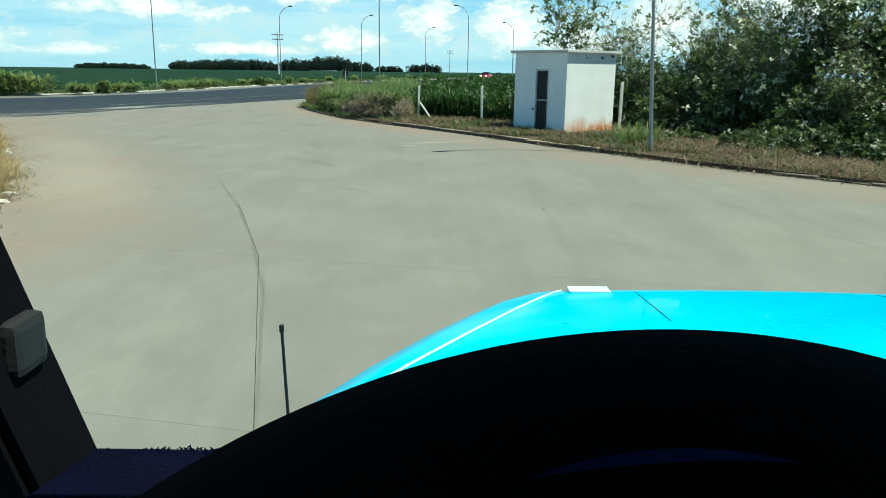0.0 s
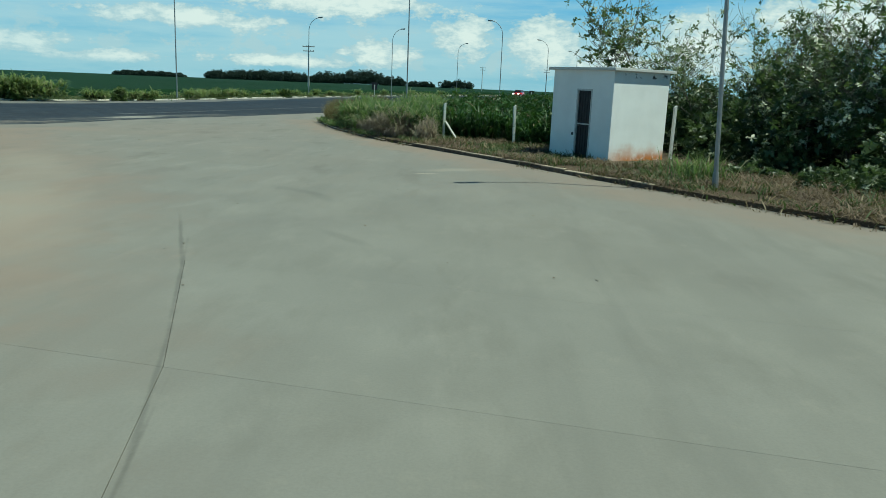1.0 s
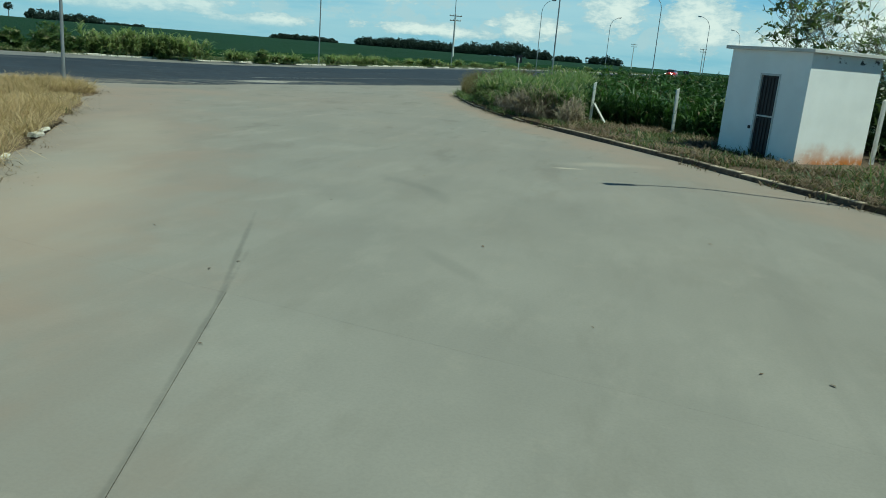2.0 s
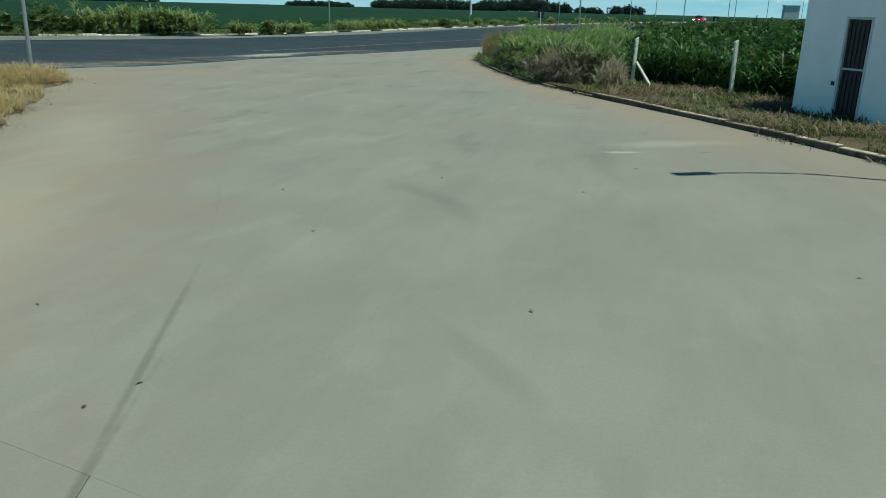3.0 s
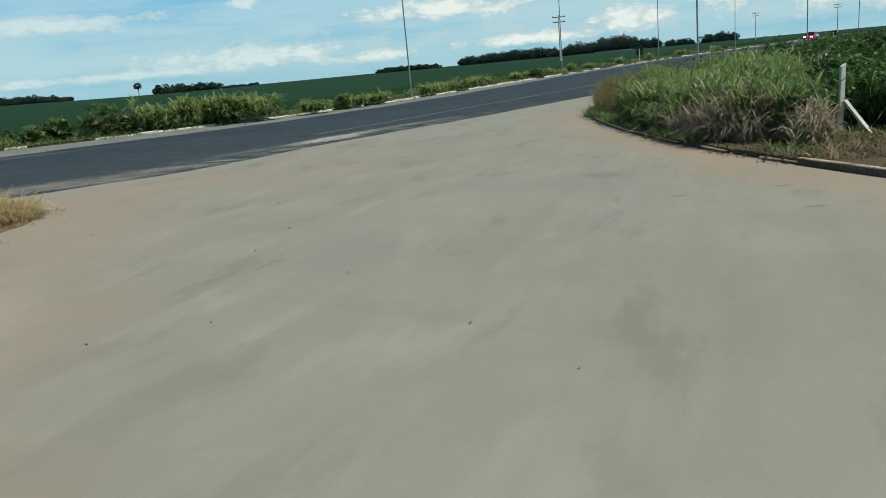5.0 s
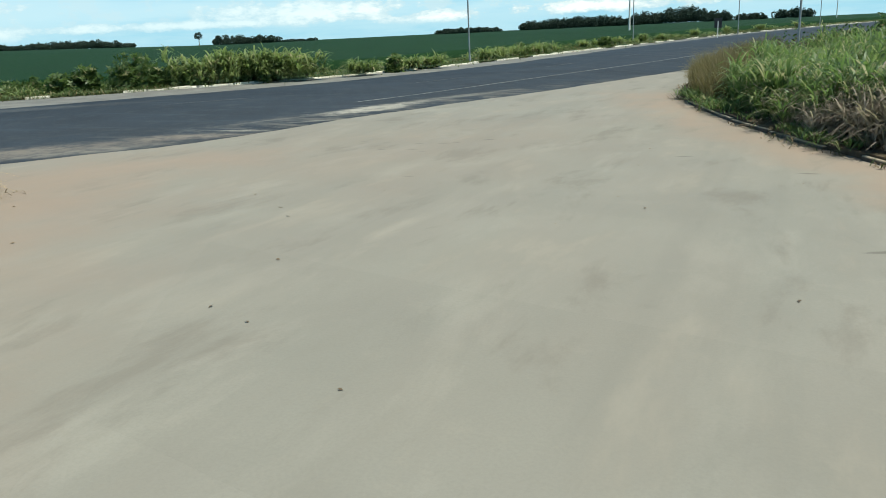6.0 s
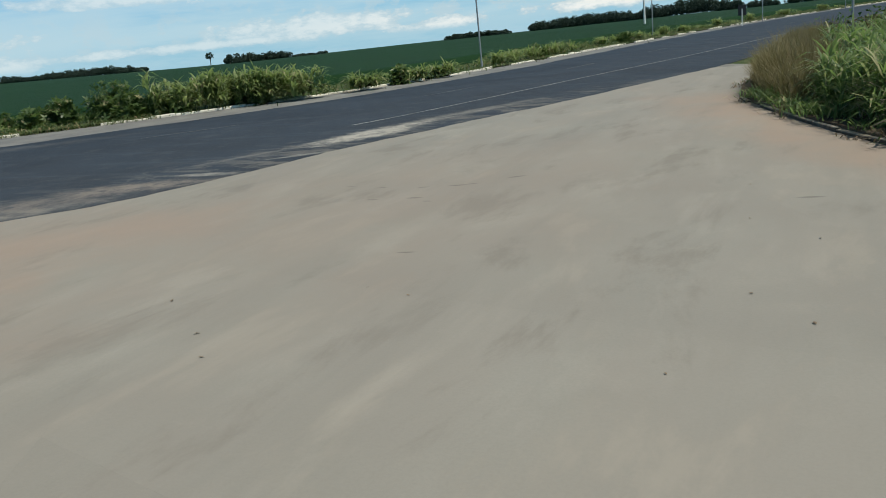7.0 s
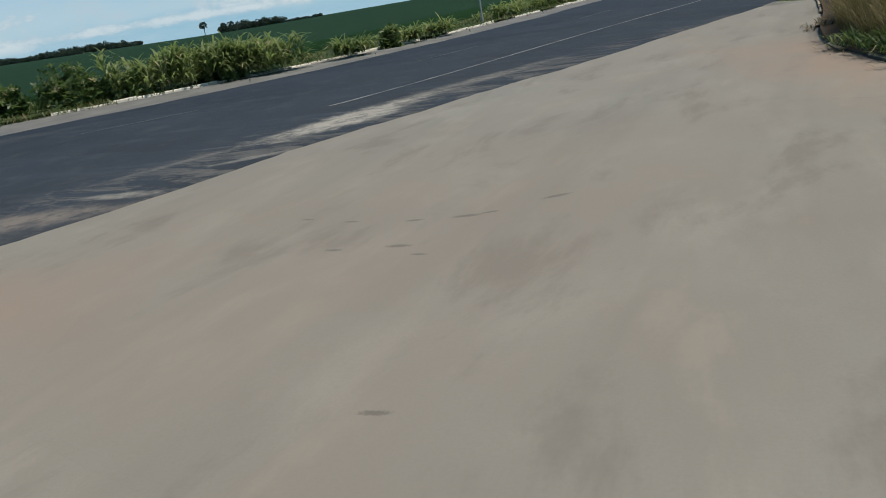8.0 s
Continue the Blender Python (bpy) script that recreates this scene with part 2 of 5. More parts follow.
    hsv = nd(nt, "ShaderNodeHueSaturation", {"Value": smooth(nt, nd(nt, "ShaderNodeObjectInfo").outputs["Random"], 0, 1, 0.99, 1.04), "Color": col})
    setin(nt, b, {"Base Color": hsv.outputs[0], "Specular IOR Level": 0.3})
    link(nt, smooth(nt, big, 0.2, 0.8, 0.72, 0.9), b.inputs["Roughness"])
    relief(nt, b, mth(nt, "ADD", mth(nt, "MULTIPLY", mid, 0.6), fine), 0.3, 0.006)
    return m


def asphalt_material():
    m, nt, b = material("road_asphalt")
    p = place(nt)
    big, mid, fine = noise_tex(nt, p, 0.3, 5, 0.6), noise_tex(nt, p, 1.3, 6, 0.68, 0.4), noise_tex(nt, p, 80, 2)
    grain = noise_tex(nt, p, 2.4, 8, 0.75, 0.8)
    col = mixc(nt, smooth(nt, big, 0.3, 0.7), (0.012, 0.019, 0.030), (0.021, 0.031, 0.046))
    col = mixc(nt, mth(nt, "MULTIPLY", smooth(nt, mid, 0.5, 0.68), 0.3), col, (0.055, 0.061, 0.066))
    col = mixc(nt, mth(nt, "MULTIPLY", smooth(nt, fine, 0.45, 0.7), 0.35), col, (0.075, 0.08, 0.084))
    mottle = smooth(nt, noise_tex(nt, p, 2.2, 9, 0.78, 0.2), 0.38, 0.58, 0.3, 1.0)
    drag = noise_tex(nt, nd(nt, "ShaderNodeMapping", {"Vector": p, "Rotation": (0, 0, radians(-58)), "Scale": (0.12, 1.6, 1)}).outputs[0], 1.0, 6, 0.7)
    rut = noise_tex(nt, nd(nt, "ShaderNodeMapping", {"Vector": p, "Rotation": (0, 0, radians(-66)), "Scale": (0.5, 1.7, 1)}).outputs[0], 1.0, 8, 0.75, 0.8)
    col = mixc(nt, mth(nt, "MULTIPLY", smooth(nt, drag, 0.5, 0.7), 0.3), col, (0.045, 0.06, 0.080))
    # crumbled strip between the edge line and the yard: dust, bare chippings and bitumen left in tongues
    for cx, cy, hl, hw, turn, amount in ((-15.6, 38.6, 5.5, 1.35, 70, 0.6), (-12.6, 45.4, 5.0, 1.0, 68, 0.6), (-17.6, 33.4, 3.4, 1.5, 55, 0.4), (-21.5, 28.4, 3.4, 1.2, 45, 0.4)):
        worn = mth(nt, "MULTIPLY", spot(nt, p, cx, cy, hl, hw, turn, mid, 0.5), smooth(nt, rut, 0.46, 0.60))
        col = mixc(nt, mth(nt, "MULTIPLY", worn, amount), col, (0.115, 0.111, 0.105))
    # dust dragged on by wheels, thick beside the yard
    for cx, cy, hl, hw, turn, amount in ((-15.9, 39.4, 1.7, 0.45, 69, 1.0), (-15.6, 39.0, 1.2, 0.42, 69, 1.0), (-18.0, 31.0, 1.4, 0.4, 48, 0.35), (-16.6, 34.4, 0.6, 0.14, 5, 0.6),
                                         (-14.8, 42.6, 2.6, 0.35, 66, 0.35), (-17.3, 36.4, 1.1, 0.14, 62, 0.2), (-15.8, 36.3, 0.5, 0.12, 40, 0.6), (-31, 38.5, 5.0, 0.7, 42, 0.12)):
        col = mixc(nt, mth(nt, "MULTIPLY", mth(nt, "MULTIPLY", spot(nt, p, cx, cy, hl, hw, turn, grain, 0.6), mottle), amount), col, (0.29, 0.275, 0.245))
    # red-brown soil washed over the corner by the dry verge
    for cx, cy, hl, hw, turn, amount in ((-17.3, 33.3, 1.2, 0.42, 20, 0.9), (-18.8, 31.2, 2.4, 0.8, 48, 0.7), (-20.8, 29.2, 2.4, 0.9, 45, 0.75)):
        col = mixc(nt, mth(nt, "MULTIPLY", mth(nt, "MULTIPLY", spot(nt, p, cx, cy, hl, hw, turn, mid, 0.7), mottle), amount), col, (0.160, 0.141, 0.126))
    setin(nt, b, {"Base Color": col, "Specular IOR Level": 0.3})
    link(nt, smooth(nt, big, 0.2, 0.8, 0.7, 0.9), b.inputs["Roughness"])
    relief(nt, b, fine, 0.4, 0.006)
    return m


def ground_material(name, c1, c2, c3, scale=0.5):
    m, nt, b = material(name)
    p = place(nt)
    big, mid, fine = noise_tex(nt, p, scale, 5, 0.6), noise_tex(nt, p, scale * 6, 5, 0.65), noise_tex(nt, p, 30, 4)
    col = mixc(nt, smooth(nt, big, 0.35, 0.65), c1, c2)
    col = mixc(nt, mth(nt, "MULTIPLY", smooth(nt, mid, 0.45, 0.65), 0.6), col, c3)
    col = mixc(nt, mth(nt, "MULTIPLY", smooth(nt, fine, 0.4, 0.7), 0.35), col, tuple(c * 0.5 for c in c1))
    setin(nt, b, {"Base Color": col, "Roughness": 0.95, "Specular IOR Level": 0.2})
    relief(nt, b, mth(nt, "ADD", mid, fine), 0.8, 0.04)
    return m


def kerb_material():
    """Soil-stained concrete, darkened for its shaded faces, with the sunlit crown painted pale."""
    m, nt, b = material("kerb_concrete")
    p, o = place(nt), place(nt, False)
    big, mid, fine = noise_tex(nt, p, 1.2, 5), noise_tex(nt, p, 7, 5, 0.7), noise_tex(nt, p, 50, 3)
    # dark tones hold the shade of the stone faces as well as soil
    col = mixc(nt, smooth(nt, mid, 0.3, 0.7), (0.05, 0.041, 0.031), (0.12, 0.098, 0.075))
    # lit top edge painted as a pale crown, patchy with noise
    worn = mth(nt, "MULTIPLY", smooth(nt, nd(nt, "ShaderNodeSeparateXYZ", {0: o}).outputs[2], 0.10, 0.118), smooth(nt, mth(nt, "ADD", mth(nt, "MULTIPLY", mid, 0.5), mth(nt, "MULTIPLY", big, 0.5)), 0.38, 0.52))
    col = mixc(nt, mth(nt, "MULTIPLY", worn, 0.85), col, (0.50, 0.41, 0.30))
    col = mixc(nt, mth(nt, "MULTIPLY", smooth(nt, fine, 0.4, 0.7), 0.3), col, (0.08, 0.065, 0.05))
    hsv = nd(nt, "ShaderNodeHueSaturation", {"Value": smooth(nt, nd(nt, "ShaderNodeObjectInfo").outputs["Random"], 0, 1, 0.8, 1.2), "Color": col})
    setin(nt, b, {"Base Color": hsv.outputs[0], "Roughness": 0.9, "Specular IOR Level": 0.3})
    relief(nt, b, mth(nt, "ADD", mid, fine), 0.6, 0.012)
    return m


def shed_wall_material():
    """White limewash, with red soil splashed up the foot and blackened flakes below the eaves."""
    m, nt, b = material("shed_limewash")
    p = place(nt, False)
    big, mid, fine = noise_tex(nt, p, 1.5, 5), noise_tex(nt, p, 5.0, 6, 0.65), noise_tex(nt, p, 50, 3)
    s = nd(nt, "ShaderNodeSeparateXYZ", {0: p})
    z = s.outputs[2]
    col = mixc(nt, smooth(nt, big, 0.3, 0.7), (0.84, 0.84, 0.82), (0.90, 0.90, 0.88))
    foot = mth(nt, "MULTIPLY", smooth(nt, mth(nt, "ADD", z, mth(nt, "MULTIPLY", mth(nt, "SUBTRACT", big, 0.5), 0.7)), 0.60, 0.05), mth(nt, "MULTIPLY", smooth(nt, s.outputs[1], 0.02, 0.0, 0.08, 1.0), smooth(nt, s.outputs[0], -0.1, 0.9, 0.35, 1.0)))
    col = mixc(nt, mth(nt, "MULTIPLY", foot, smooth(nt, mid, 0.2, 0.5)), col, (0.56, 0.20, 0.055))
    flake = mth(nt, "MULTIPLY", mth(nt, "MULTIPLY", smooth(nt, mid, 0.54, 0.60), smooth(nt, s.outputs[0], 0.3, 0.7)), mth(nt, "MULTIPLY", smooth(nt, z, 2.42, 2.46), smooth(nt, z, 2.60, 2.56)))
    col = mixc(nt, flake, col, (0.09, 0.09, 0.085))
    setin(nt, b, {"Base Color": col, "Roughness": 0.85, "Specular IOR Level": 0.25})
    relief(nt, b, mth(nt, "ADD", mid, mth(nt, "MULTIPLY", fine, 0.5)), 0.25, 0.008)
    return m


M_CONCRETE = concrete_material()
M_ASPHALT = asphalt_material()
M_JOINT = plain("joint_dirt", (0.105, 0.10, 0.085), (0.24, 0.23, 0.20), 0.8, 5, 0.95, world_space=True)
M_SOIL = ground_material("verge_soil", (0.088, 0.062, 0.042), (0.135, 0.098, 0.066), (0.06, 0.056, 0.03))
M_DRYSOIL = ground_material("dry_grass_soil", (0.15, 0.104, 0.066), (0.22, 0.16, 0.105), (0.095, 0.064, 0.042))
M_GROUND = ground_material("weedy_ground", (0.038, 0.062, 0.018), (0.062, 0.088, 0.026), (0.08, 0.072, 0.032), 0.08)
M_GRAVEL = plain("shoulder_grit", (0.105, 0.104, 0.099), (0.19, 0.185, 0.172), 0.8, 40, 0.95, bump=0.5, world_space=True)
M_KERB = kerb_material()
M_WHITEKERB = plain("whitewashed_kerb", (0.48, 0.44, 0.36), (0.74, 0.70, 0.61), 1.8, 40, 0.85, bump=0.4, vary=0.15, world_space=True)
M_LINE = plain("worn_road_paint", (0.045, 0.05, 0.055), (0.21, 0.21, 0.205), 1.6, 6, 0.8, world_space=True)
M_DASH = plain("faded_road_paint", (0.03, 0.036, 0.044), (0.11, 0.115, 0.115), 1.6, 6, 0.8, world_space=True)
M_FIELD = ground_material("soy_canopy", (0.0065, 0.030, 0.0085), (0.010, 0.038, 0.011), (0.005, 0.022, 0.0065), 0.03)
M_SHED = shed_wall_material()
M_SLAB = plain("roof_slab_concrete", (0.50, 0.49, 0.46), (0.68, 0.67, 0.64), 2.0, 40, 0.9, bump=0.4)
M_STEEL_DARK = plain("dark_painted_steel", (0.016, 0.016, 0.018), (0.035, 0.034, 0.036), 3, 60, 0.55, 0.2)
M_FRAME = plain("weathered_frame_paint", (0.45, 0.45, 0.43), (0.62, 0.62, 0.60), 6, 60, 0.7)
M_POST = plain("post_concrete", (0.56, 0.55, 0.51), (0.74, 0.73, 0.69), 3, 60, 0.9, bump=0.4, vary=0.08)
M_GALV = plain("galvanised_steel", (0.25, 0.26, 0.265), (0.36, 0.37, 0.375), 2.5, 60, 0.55, 0.55, 0.08)
M_HEAD = plain("lamp_housing", (0.22, 0.22, 0.22), (0.32, 0.32, 0.32), 4, 60, 0.5, 0.3)
M_GLASS = plain("lamp_lens", (0.45, 0.45, 0.43), (0.6, 0.6, 0.57), 4, 60, 0.2)
M_TIMBER = plain("grey_timber", (0.15, 0.13, 0.11), (0.24, 0.21, 0.18), 3, 60, 0.9)
M_BARK = plain("bark", (0.10, 0.085, 0.065), (0.19, 0.165, 0.13), 6, 60, 0.95, bump=0.7, dist=0.02)
# pale bunches put sunlit leaf highlights, and some pale buds, into the colour
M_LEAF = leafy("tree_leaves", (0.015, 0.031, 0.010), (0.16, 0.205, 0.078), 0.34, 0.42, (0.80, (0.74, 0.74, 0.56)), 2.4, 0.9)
# darker than the tree leaves: shade below the crowns put into the colour
M_SHADEBRUSH = leafy("shaded_brush_leaves", (0.010, 0.023, 0.008), (0.10, 0.14, 0.052), 0.4, 0.36, (0.93, (0.56, 0.56, 0.38)), 2.4, 0.8)
M_SHRUB = leafy("shrub_leaves", (0.024, 0.055, 0.018), (0.15, 0.205, 0.068), 0.45, 0.40, (0.95, (0.34, 0.30, 0.17)))
M_VERGE = leafy("verge_shrub_leaves", (0.03, 0.062, 0.018), (0.15, 0.20, 0.065), 0.42, 0.32, (0.9, (0.34, 0.30, 0.15)))
M_BLADE = leafy("tall_grass_blades", (0.036, 0.076, 0.027), (0.205, 0.275, 0.10), 0.45, 0.50, (0.82, (0.37, 0.34, 0.19)))
M_DEADBLADE = leafy("dead_grass_blades", (0.07, 0.048, 0.033), (0.27, 0.20, 0.135), 0.7, 0.25)
M_DEADCANE = leafy("withered_cane_leaves", (0.15, 0.115, 0.10), (0.52, 0.43, 0.37), 0.65, 0.45)
M_VERGEGRASS = leafy("verge_grass_blades", (0.050, 0.090, 0.032), (0.33, 0.38, 0.16), 0.45, 0.48, (0.90, (0.40, 0.35, 0.22)))
M_THICKET = leafy("thicket_leaves", (0.010, 0.032, 0.007), (0.075, 0.145, 0.03), 0.48, 0.28, (0.96, (0.18, 0.14, 0.08)))
M_DRYBRUSH = leafy("dry_brush_leaves", (0.045, 0.05, 0.018), (0.135, 0.135, 0.05), 0.6, 0.3, (0.85, (0.22, 0.15, 0.08)))
M_SEED = leafy("seeding_grass", (0.085, 0.073, 0.034), (0.215, 0.178, 0.09), 0.7, 0.35)
M_STRAW = leafy("straw", (0.22, 0.145, 0.072), (0.60, 0.46, 0.27), 0.7, 0.35)
M_LOWWEED = leafy("low_weeds", (0.030, 0.056, 0.014), (0.105, 0.135, 0.045), 0.55, 0.3, (0.80, (0.25, 0.185, 0.10)))
M_FARLEAF = leafy("far_tree_leaves", (0.018, 0.034, 0.026), (0.034, 0.056, 0.040), 0.95, 0.1)
M_BUILDING = plain("pale_plaster", (0.55, 0.54, 0.50), (0.66, 0.65, 0.61), 0.2, 4, 0.9)

RNG = np.random.default_rng(7)


# ---- mesh helpers ----
def np_mesh(name, verts, faces, mat):
    verts, faces = np.asarray(verts, np.float32), np.asarray(faces, np.int32)
    me = bpy.data.meshes.new(name)
    k = faces.shape[1]
    me.vertices.add(len(verts))
    me.vertices.foreach_set("co", verts.ravel())
    me.loops.add(faces.size)
    me.loops.foreach_set("vertex_index", faces.ravel())
    me.polygons.add(len(faces))
    me.polygons.foreach_set("loop_start", np.arange(0, faces.size, k, dtype=np.int32))
    me.materials.append(mat)
    me.update(calc_edges=True)
    me.validate()
    return me


def bm_mesh(name, bm, mat, smooth_faces=False):
    bmesh.ops.recalc_face_normals(bm, faces=bm.faces)
    me = bpy.data.meshes.new(name)
    bm.to_mesh(me)
    bm.free()
    me.materials.append(mat)
    if smooth_faces:
        for f in me.polygons:
            f.use_smooth = True
    return me


def part(name, bm, mat, parent, label="", smooth_faces=False):
    """Links a bmesh, or a ready mesh, as one object under a thing or a part."""
    me = bm_mesh(name, bm, mat, smooth_faces) if isinstance(bm, bmesh.types.BMesh) else bm
    ob = new(name, me)
    ob.parent = parent
    if label:
        ob["label"] = label
    return ob


def thing(name, m, label, category, group=""):
    e = new(name)
    e.empty_display_size = 0.2
    e.matrix_basis = m
    return tagged(e, label, category, group)


def box(bm, x0, y0, z0, x1, y1, z1, bevel=0.0):
    r = bmesh.ops.create_cube(bm, size=1.0)
    for v in r["verts"]:
        v.co = Vector(((x0 + x1) / 2 + v.co.x * (x1 - x0), (y0 + y1) / 2 + v.co.y * (y1 - y0), (z0 + z1) / 2 + v.co.z * (z1 - z0)))
    if bevel:
        edges = {e for v in r["verts"] for e in v.link_edges}
        bmesh.ops.bevel(bm, geom=list(edges), offset=bevel, segments=2, affect="EDGES", profile=0.6)
    return bm


def tube(bm, pts, radii, n=8):
    """A tapered round bar along a line of points."""
    rings = []
    for i, p in enumerate(pts):
        p = Vector(p)
        a, c = Vector(pts[max(0, i - 1)]), Vector(pts[min(len(pts) - 1, i + 1)])
        d = (c - a).normalized()
        u = d.cross(Vector((0, 0, 1)) if abs(d.z) < 0.9 else Vector((1, 0, 0))).normalized()
        w = d.cross(u)
        r = radii[i] if hasattr(radii, "__len__") else radii
        rings.append([bm.verts.new(p + (u * math.cos(t) + w * math.sin(t)) * r) for t in (2 * math.pi * k / n for k in range(n))])
    for a, c in zip(rings, rings[1:]):
        for k in range(n):
            bm.faces.new((a[k], a[(k + 1) % n], c[(k + 1) % n], c[k]))
    bm.faces.new(rings[0])
    bm.faces.new(rings[-1][::-1])
    return bm


def prism(bm, pts, z0, z1):
    """An upright slab over a plan outline."""
    low = [bm.verts.new((x, y, z0)) for x, y in pts]
    top = [bm.verts.new((x, y, z1)) for x, y in pts]
    n = len(pts)
    f = bm.faces.new(top)
    for i in range(n):
        bm.faces.new((low[i], low[(i + 1) % n], top[(i + 1) % n], top[i]))
    bmesh.ops.triangulate(bm, faces=[f])
    return bm


def resample(line, step):
    """Points at even steps along a line in plan, with the heading at each."""
    pts = [Vector(p) for p in line]
    out, left = [], 0.0
    for a, c in zip(pts, pts[1:]):
        seg = c - a
        length = seg.length
        s = left
        while s < length:
            out.append((a + seg * (s / length), math.atan2(seg.y, seg.x)))
            s += step
        left = s - length
    return out


def rounded(line, times=2):
    """Corner cutting, to turn a rough line into a smooth one with the same ends."""
    pts = [Vector(p) for p in line]
    for _ in range(times):
        out = [pts[0]]
        for a, c in zip(pts, pts[1:]):
            out += [a.lerp(c, 0.25), a.lerp(c, 0.75)]
        pts = out + [pts[-1]]
    return [tuple(p) for p in pts]


def offset_line(line, d):
    """The line moved sideways, to the left of its heading."""
    pts = [Vector(p) for p in line]
    out = []
    for i, p in enumerate(pts):
        h = (pts[min(i + 1, len(pts) - 1)] - pts[max(i - 1, 0)]).normalized()
        out.append((p.x - h.y * d, p.y + h.x * d))
    return out


def inside(poly, x, y):
    """Which of the points lie inside the outline."""
    hit = np.zeros(len(x), bool)
    n = len(poly)
    for i in range(n):
        (x0, y0), (x1, y1) = poly[i], poly[(i + 1) % n]
        if y0 == y1:
            continue
        c = ((y0 > y) != (y1 > y)) & (x < (x1 - x0) * (y - y0) / (y1 - y0) + x0)
        hit ^= c
    return hit


def strew(poly, count):
    """Random points inside an outline."""
    px, py = [p[0] for p in poly], [p[1] for p in poly]
    got = np.zeros((0, 2))
    while len(got) < count:
        x, y = RNG.uniform(min(px), max(px), count * 2), RNG.uniform(min(py), max(py), count * 2)
        k = inside(poly, x, y)
        got = np.vstack([got, np.stack([x[k], y[k]], 1)])
    return got[:count]


def blades(base, height, width, lean, droop):
    """Arching ribbons: base (n,3), height (n). Returns vertices and faces."""
    n = len(base)
    a = RNG.uniform(0, 2 * math.pi, n)
    d = np.stack([np.cos(a), np.sin(a), np.zeros(n)], 1)
    tw = a + RNG.uniform(0.8, 2.3, n)
    side = np.stack([np.cos(tw), np.sin(tw), np.zeros(n)], 1)
    ln = lean * RNG.uniform(0.3, 1.5, n)
    dr = droop * RNG.uniform(0.2, 1.4, n)
    V = np.zeros((n, 8, 3))
    for i, (s, w) in enumerate(((0, 0.7), (0.38, 1.0), (0.72, 0.8), (1.0, 0.06))):
        c = base + d * (height * (ln * s + 0.9 * dr * s * s))[:, None]
        c[:, 2] += height * (s - dr * 0.75 * s ** 3)
        wd = (width * w * 0.5)
        wd = wd if np.ndim(wd) else np.full(n, wd)
        V[:, 2 * i] = c - side * wd[:, None]
        V[:, 2 * i + 1] = c + side * wd[:, None]
    q = np.array([[0, 1, 3, 2], [2, 3, 5, 4], [4, 5, 7, 6]])
    F = (np.arange(n)[:, None, None] * 8 + q[None]).reshape(-1, 4)
    return V.reshape(-1, 3), F


def leaves(pos, size, up=0.3, aspect=0.5):
    """Pointed folded leaves at random turns. Returns vertices and faces."""
    n = len(pos)
    nrm = RNG.normal(size=(n, 3))
    nrm[:, 2] += up * 2
    nrm /= np.linalg.norm(nrm, axis=1)[:, None]
    t = RNG.normal(size=(n, 3))
    t -= nrm * (t * nrm).sum(1)[:, None]
    t /= np.linalg.norm(t, axis=1)[:, None]
    s = np.cross(nrm, t)
    L = (size * RNG.uniform(0.6, 1.3, n))[:, None]
    V = np.stack([pos - t * L * 0.5, pos + s * L * aspect * 0.5 + nrm * L * 0.08, pos + t * L * 0.5, pos - s * L * aspect * 0.5 + nrm * L * 0.08], 1)
    F = np.arange(n * 4).reshape(-1, 4)
    return V.reshape(-1, 3), F


def rosettes(pos, size, up=0.45, aspect=0.5, n_leaf=5):
    """Bunches of pointed leaves spreading from one twig end. Returns vertices and faces."""
    n = len(pos)
    axis = RNG.normal(size=(n, 3))
    axis[:, 2] += up * 3
    axis /= np.linalg.norm(axis, axis=1)[:, None]
    e = RNG.normal(size=(n, 3))
    e -= axis * (e * axis).sum(1)[:, None]
    e /= np.linalg.norm(e, axis=1)[:, None]
    g = np.cross(axis, e)
    V = np.zeros((n, 1 + 3 * n_leaf, 3))
    V[:, 0] = pos
    for k in range(n_leaf):
        a = 2 * math.pi * k / n_leaf + RNG.uniform(-0.4, 0.4, n)
        L = (size * RNG.uniform(0.6, 1.25, n))[:, None]
        d = e * np.cos(a)[:, None] + g * np.sin(a)[:, None]
        w = np.cross(axis, d)
        rise = RNG.uniform(-0.35, 0.6, n)[:, None]
        V[:, 1 + 3 * k] = pos + d * L * 0.5 + axis * L * rise * 0.5 + w * L * aspect * 0.5
        V[:, 2 + 3 * k] = pos + d * L + axis * L * rise * 0.7
        V[:, 3 + 3 * k] = pos + d * L * 0.5 + axis * L * rise * 0.5 - w * L * aspect * 0.5
    q = np.array([[0, 1 + 3 * k, 2 + 3 * k, 3 + 3 * k] for k in range(n_leaf)])
    F = (np.arange(n)[:, None, None] * (1 + 3 * n_leaf) + q[None]).reshape(-1, 4)
    return V.reshape(-1, 3), F


def joined(sets):
    V, F, k = [], [], 0
    for v, f in sets:
        V.append(v)
        F.append(f + k)
        k += len(v)
    return np.vstack(V), np.vstack(F)


def with_z(xy, z):
    return np.column_stack([xy, np.full(len(xy), z)])


# ---- plan ----
KERB_RIGHT = rounded([(26, -12), (22, 1), (18, 5), (14, 9), (10.8, 12.5), (8.5, 14.9), (6.5, 17.1), (4.6, 19.9), (2.8, 22.5), (0.8, 25.9), (-1.7, 29.3), (-3.6, 32.2),
                      (-4.9, 34.8), (-6.0, 37.3), (-6.9, 39.9), (-7.7, 42.2), (-7.9, 44.5), (-7.8, 48), (-8.0, 53)])
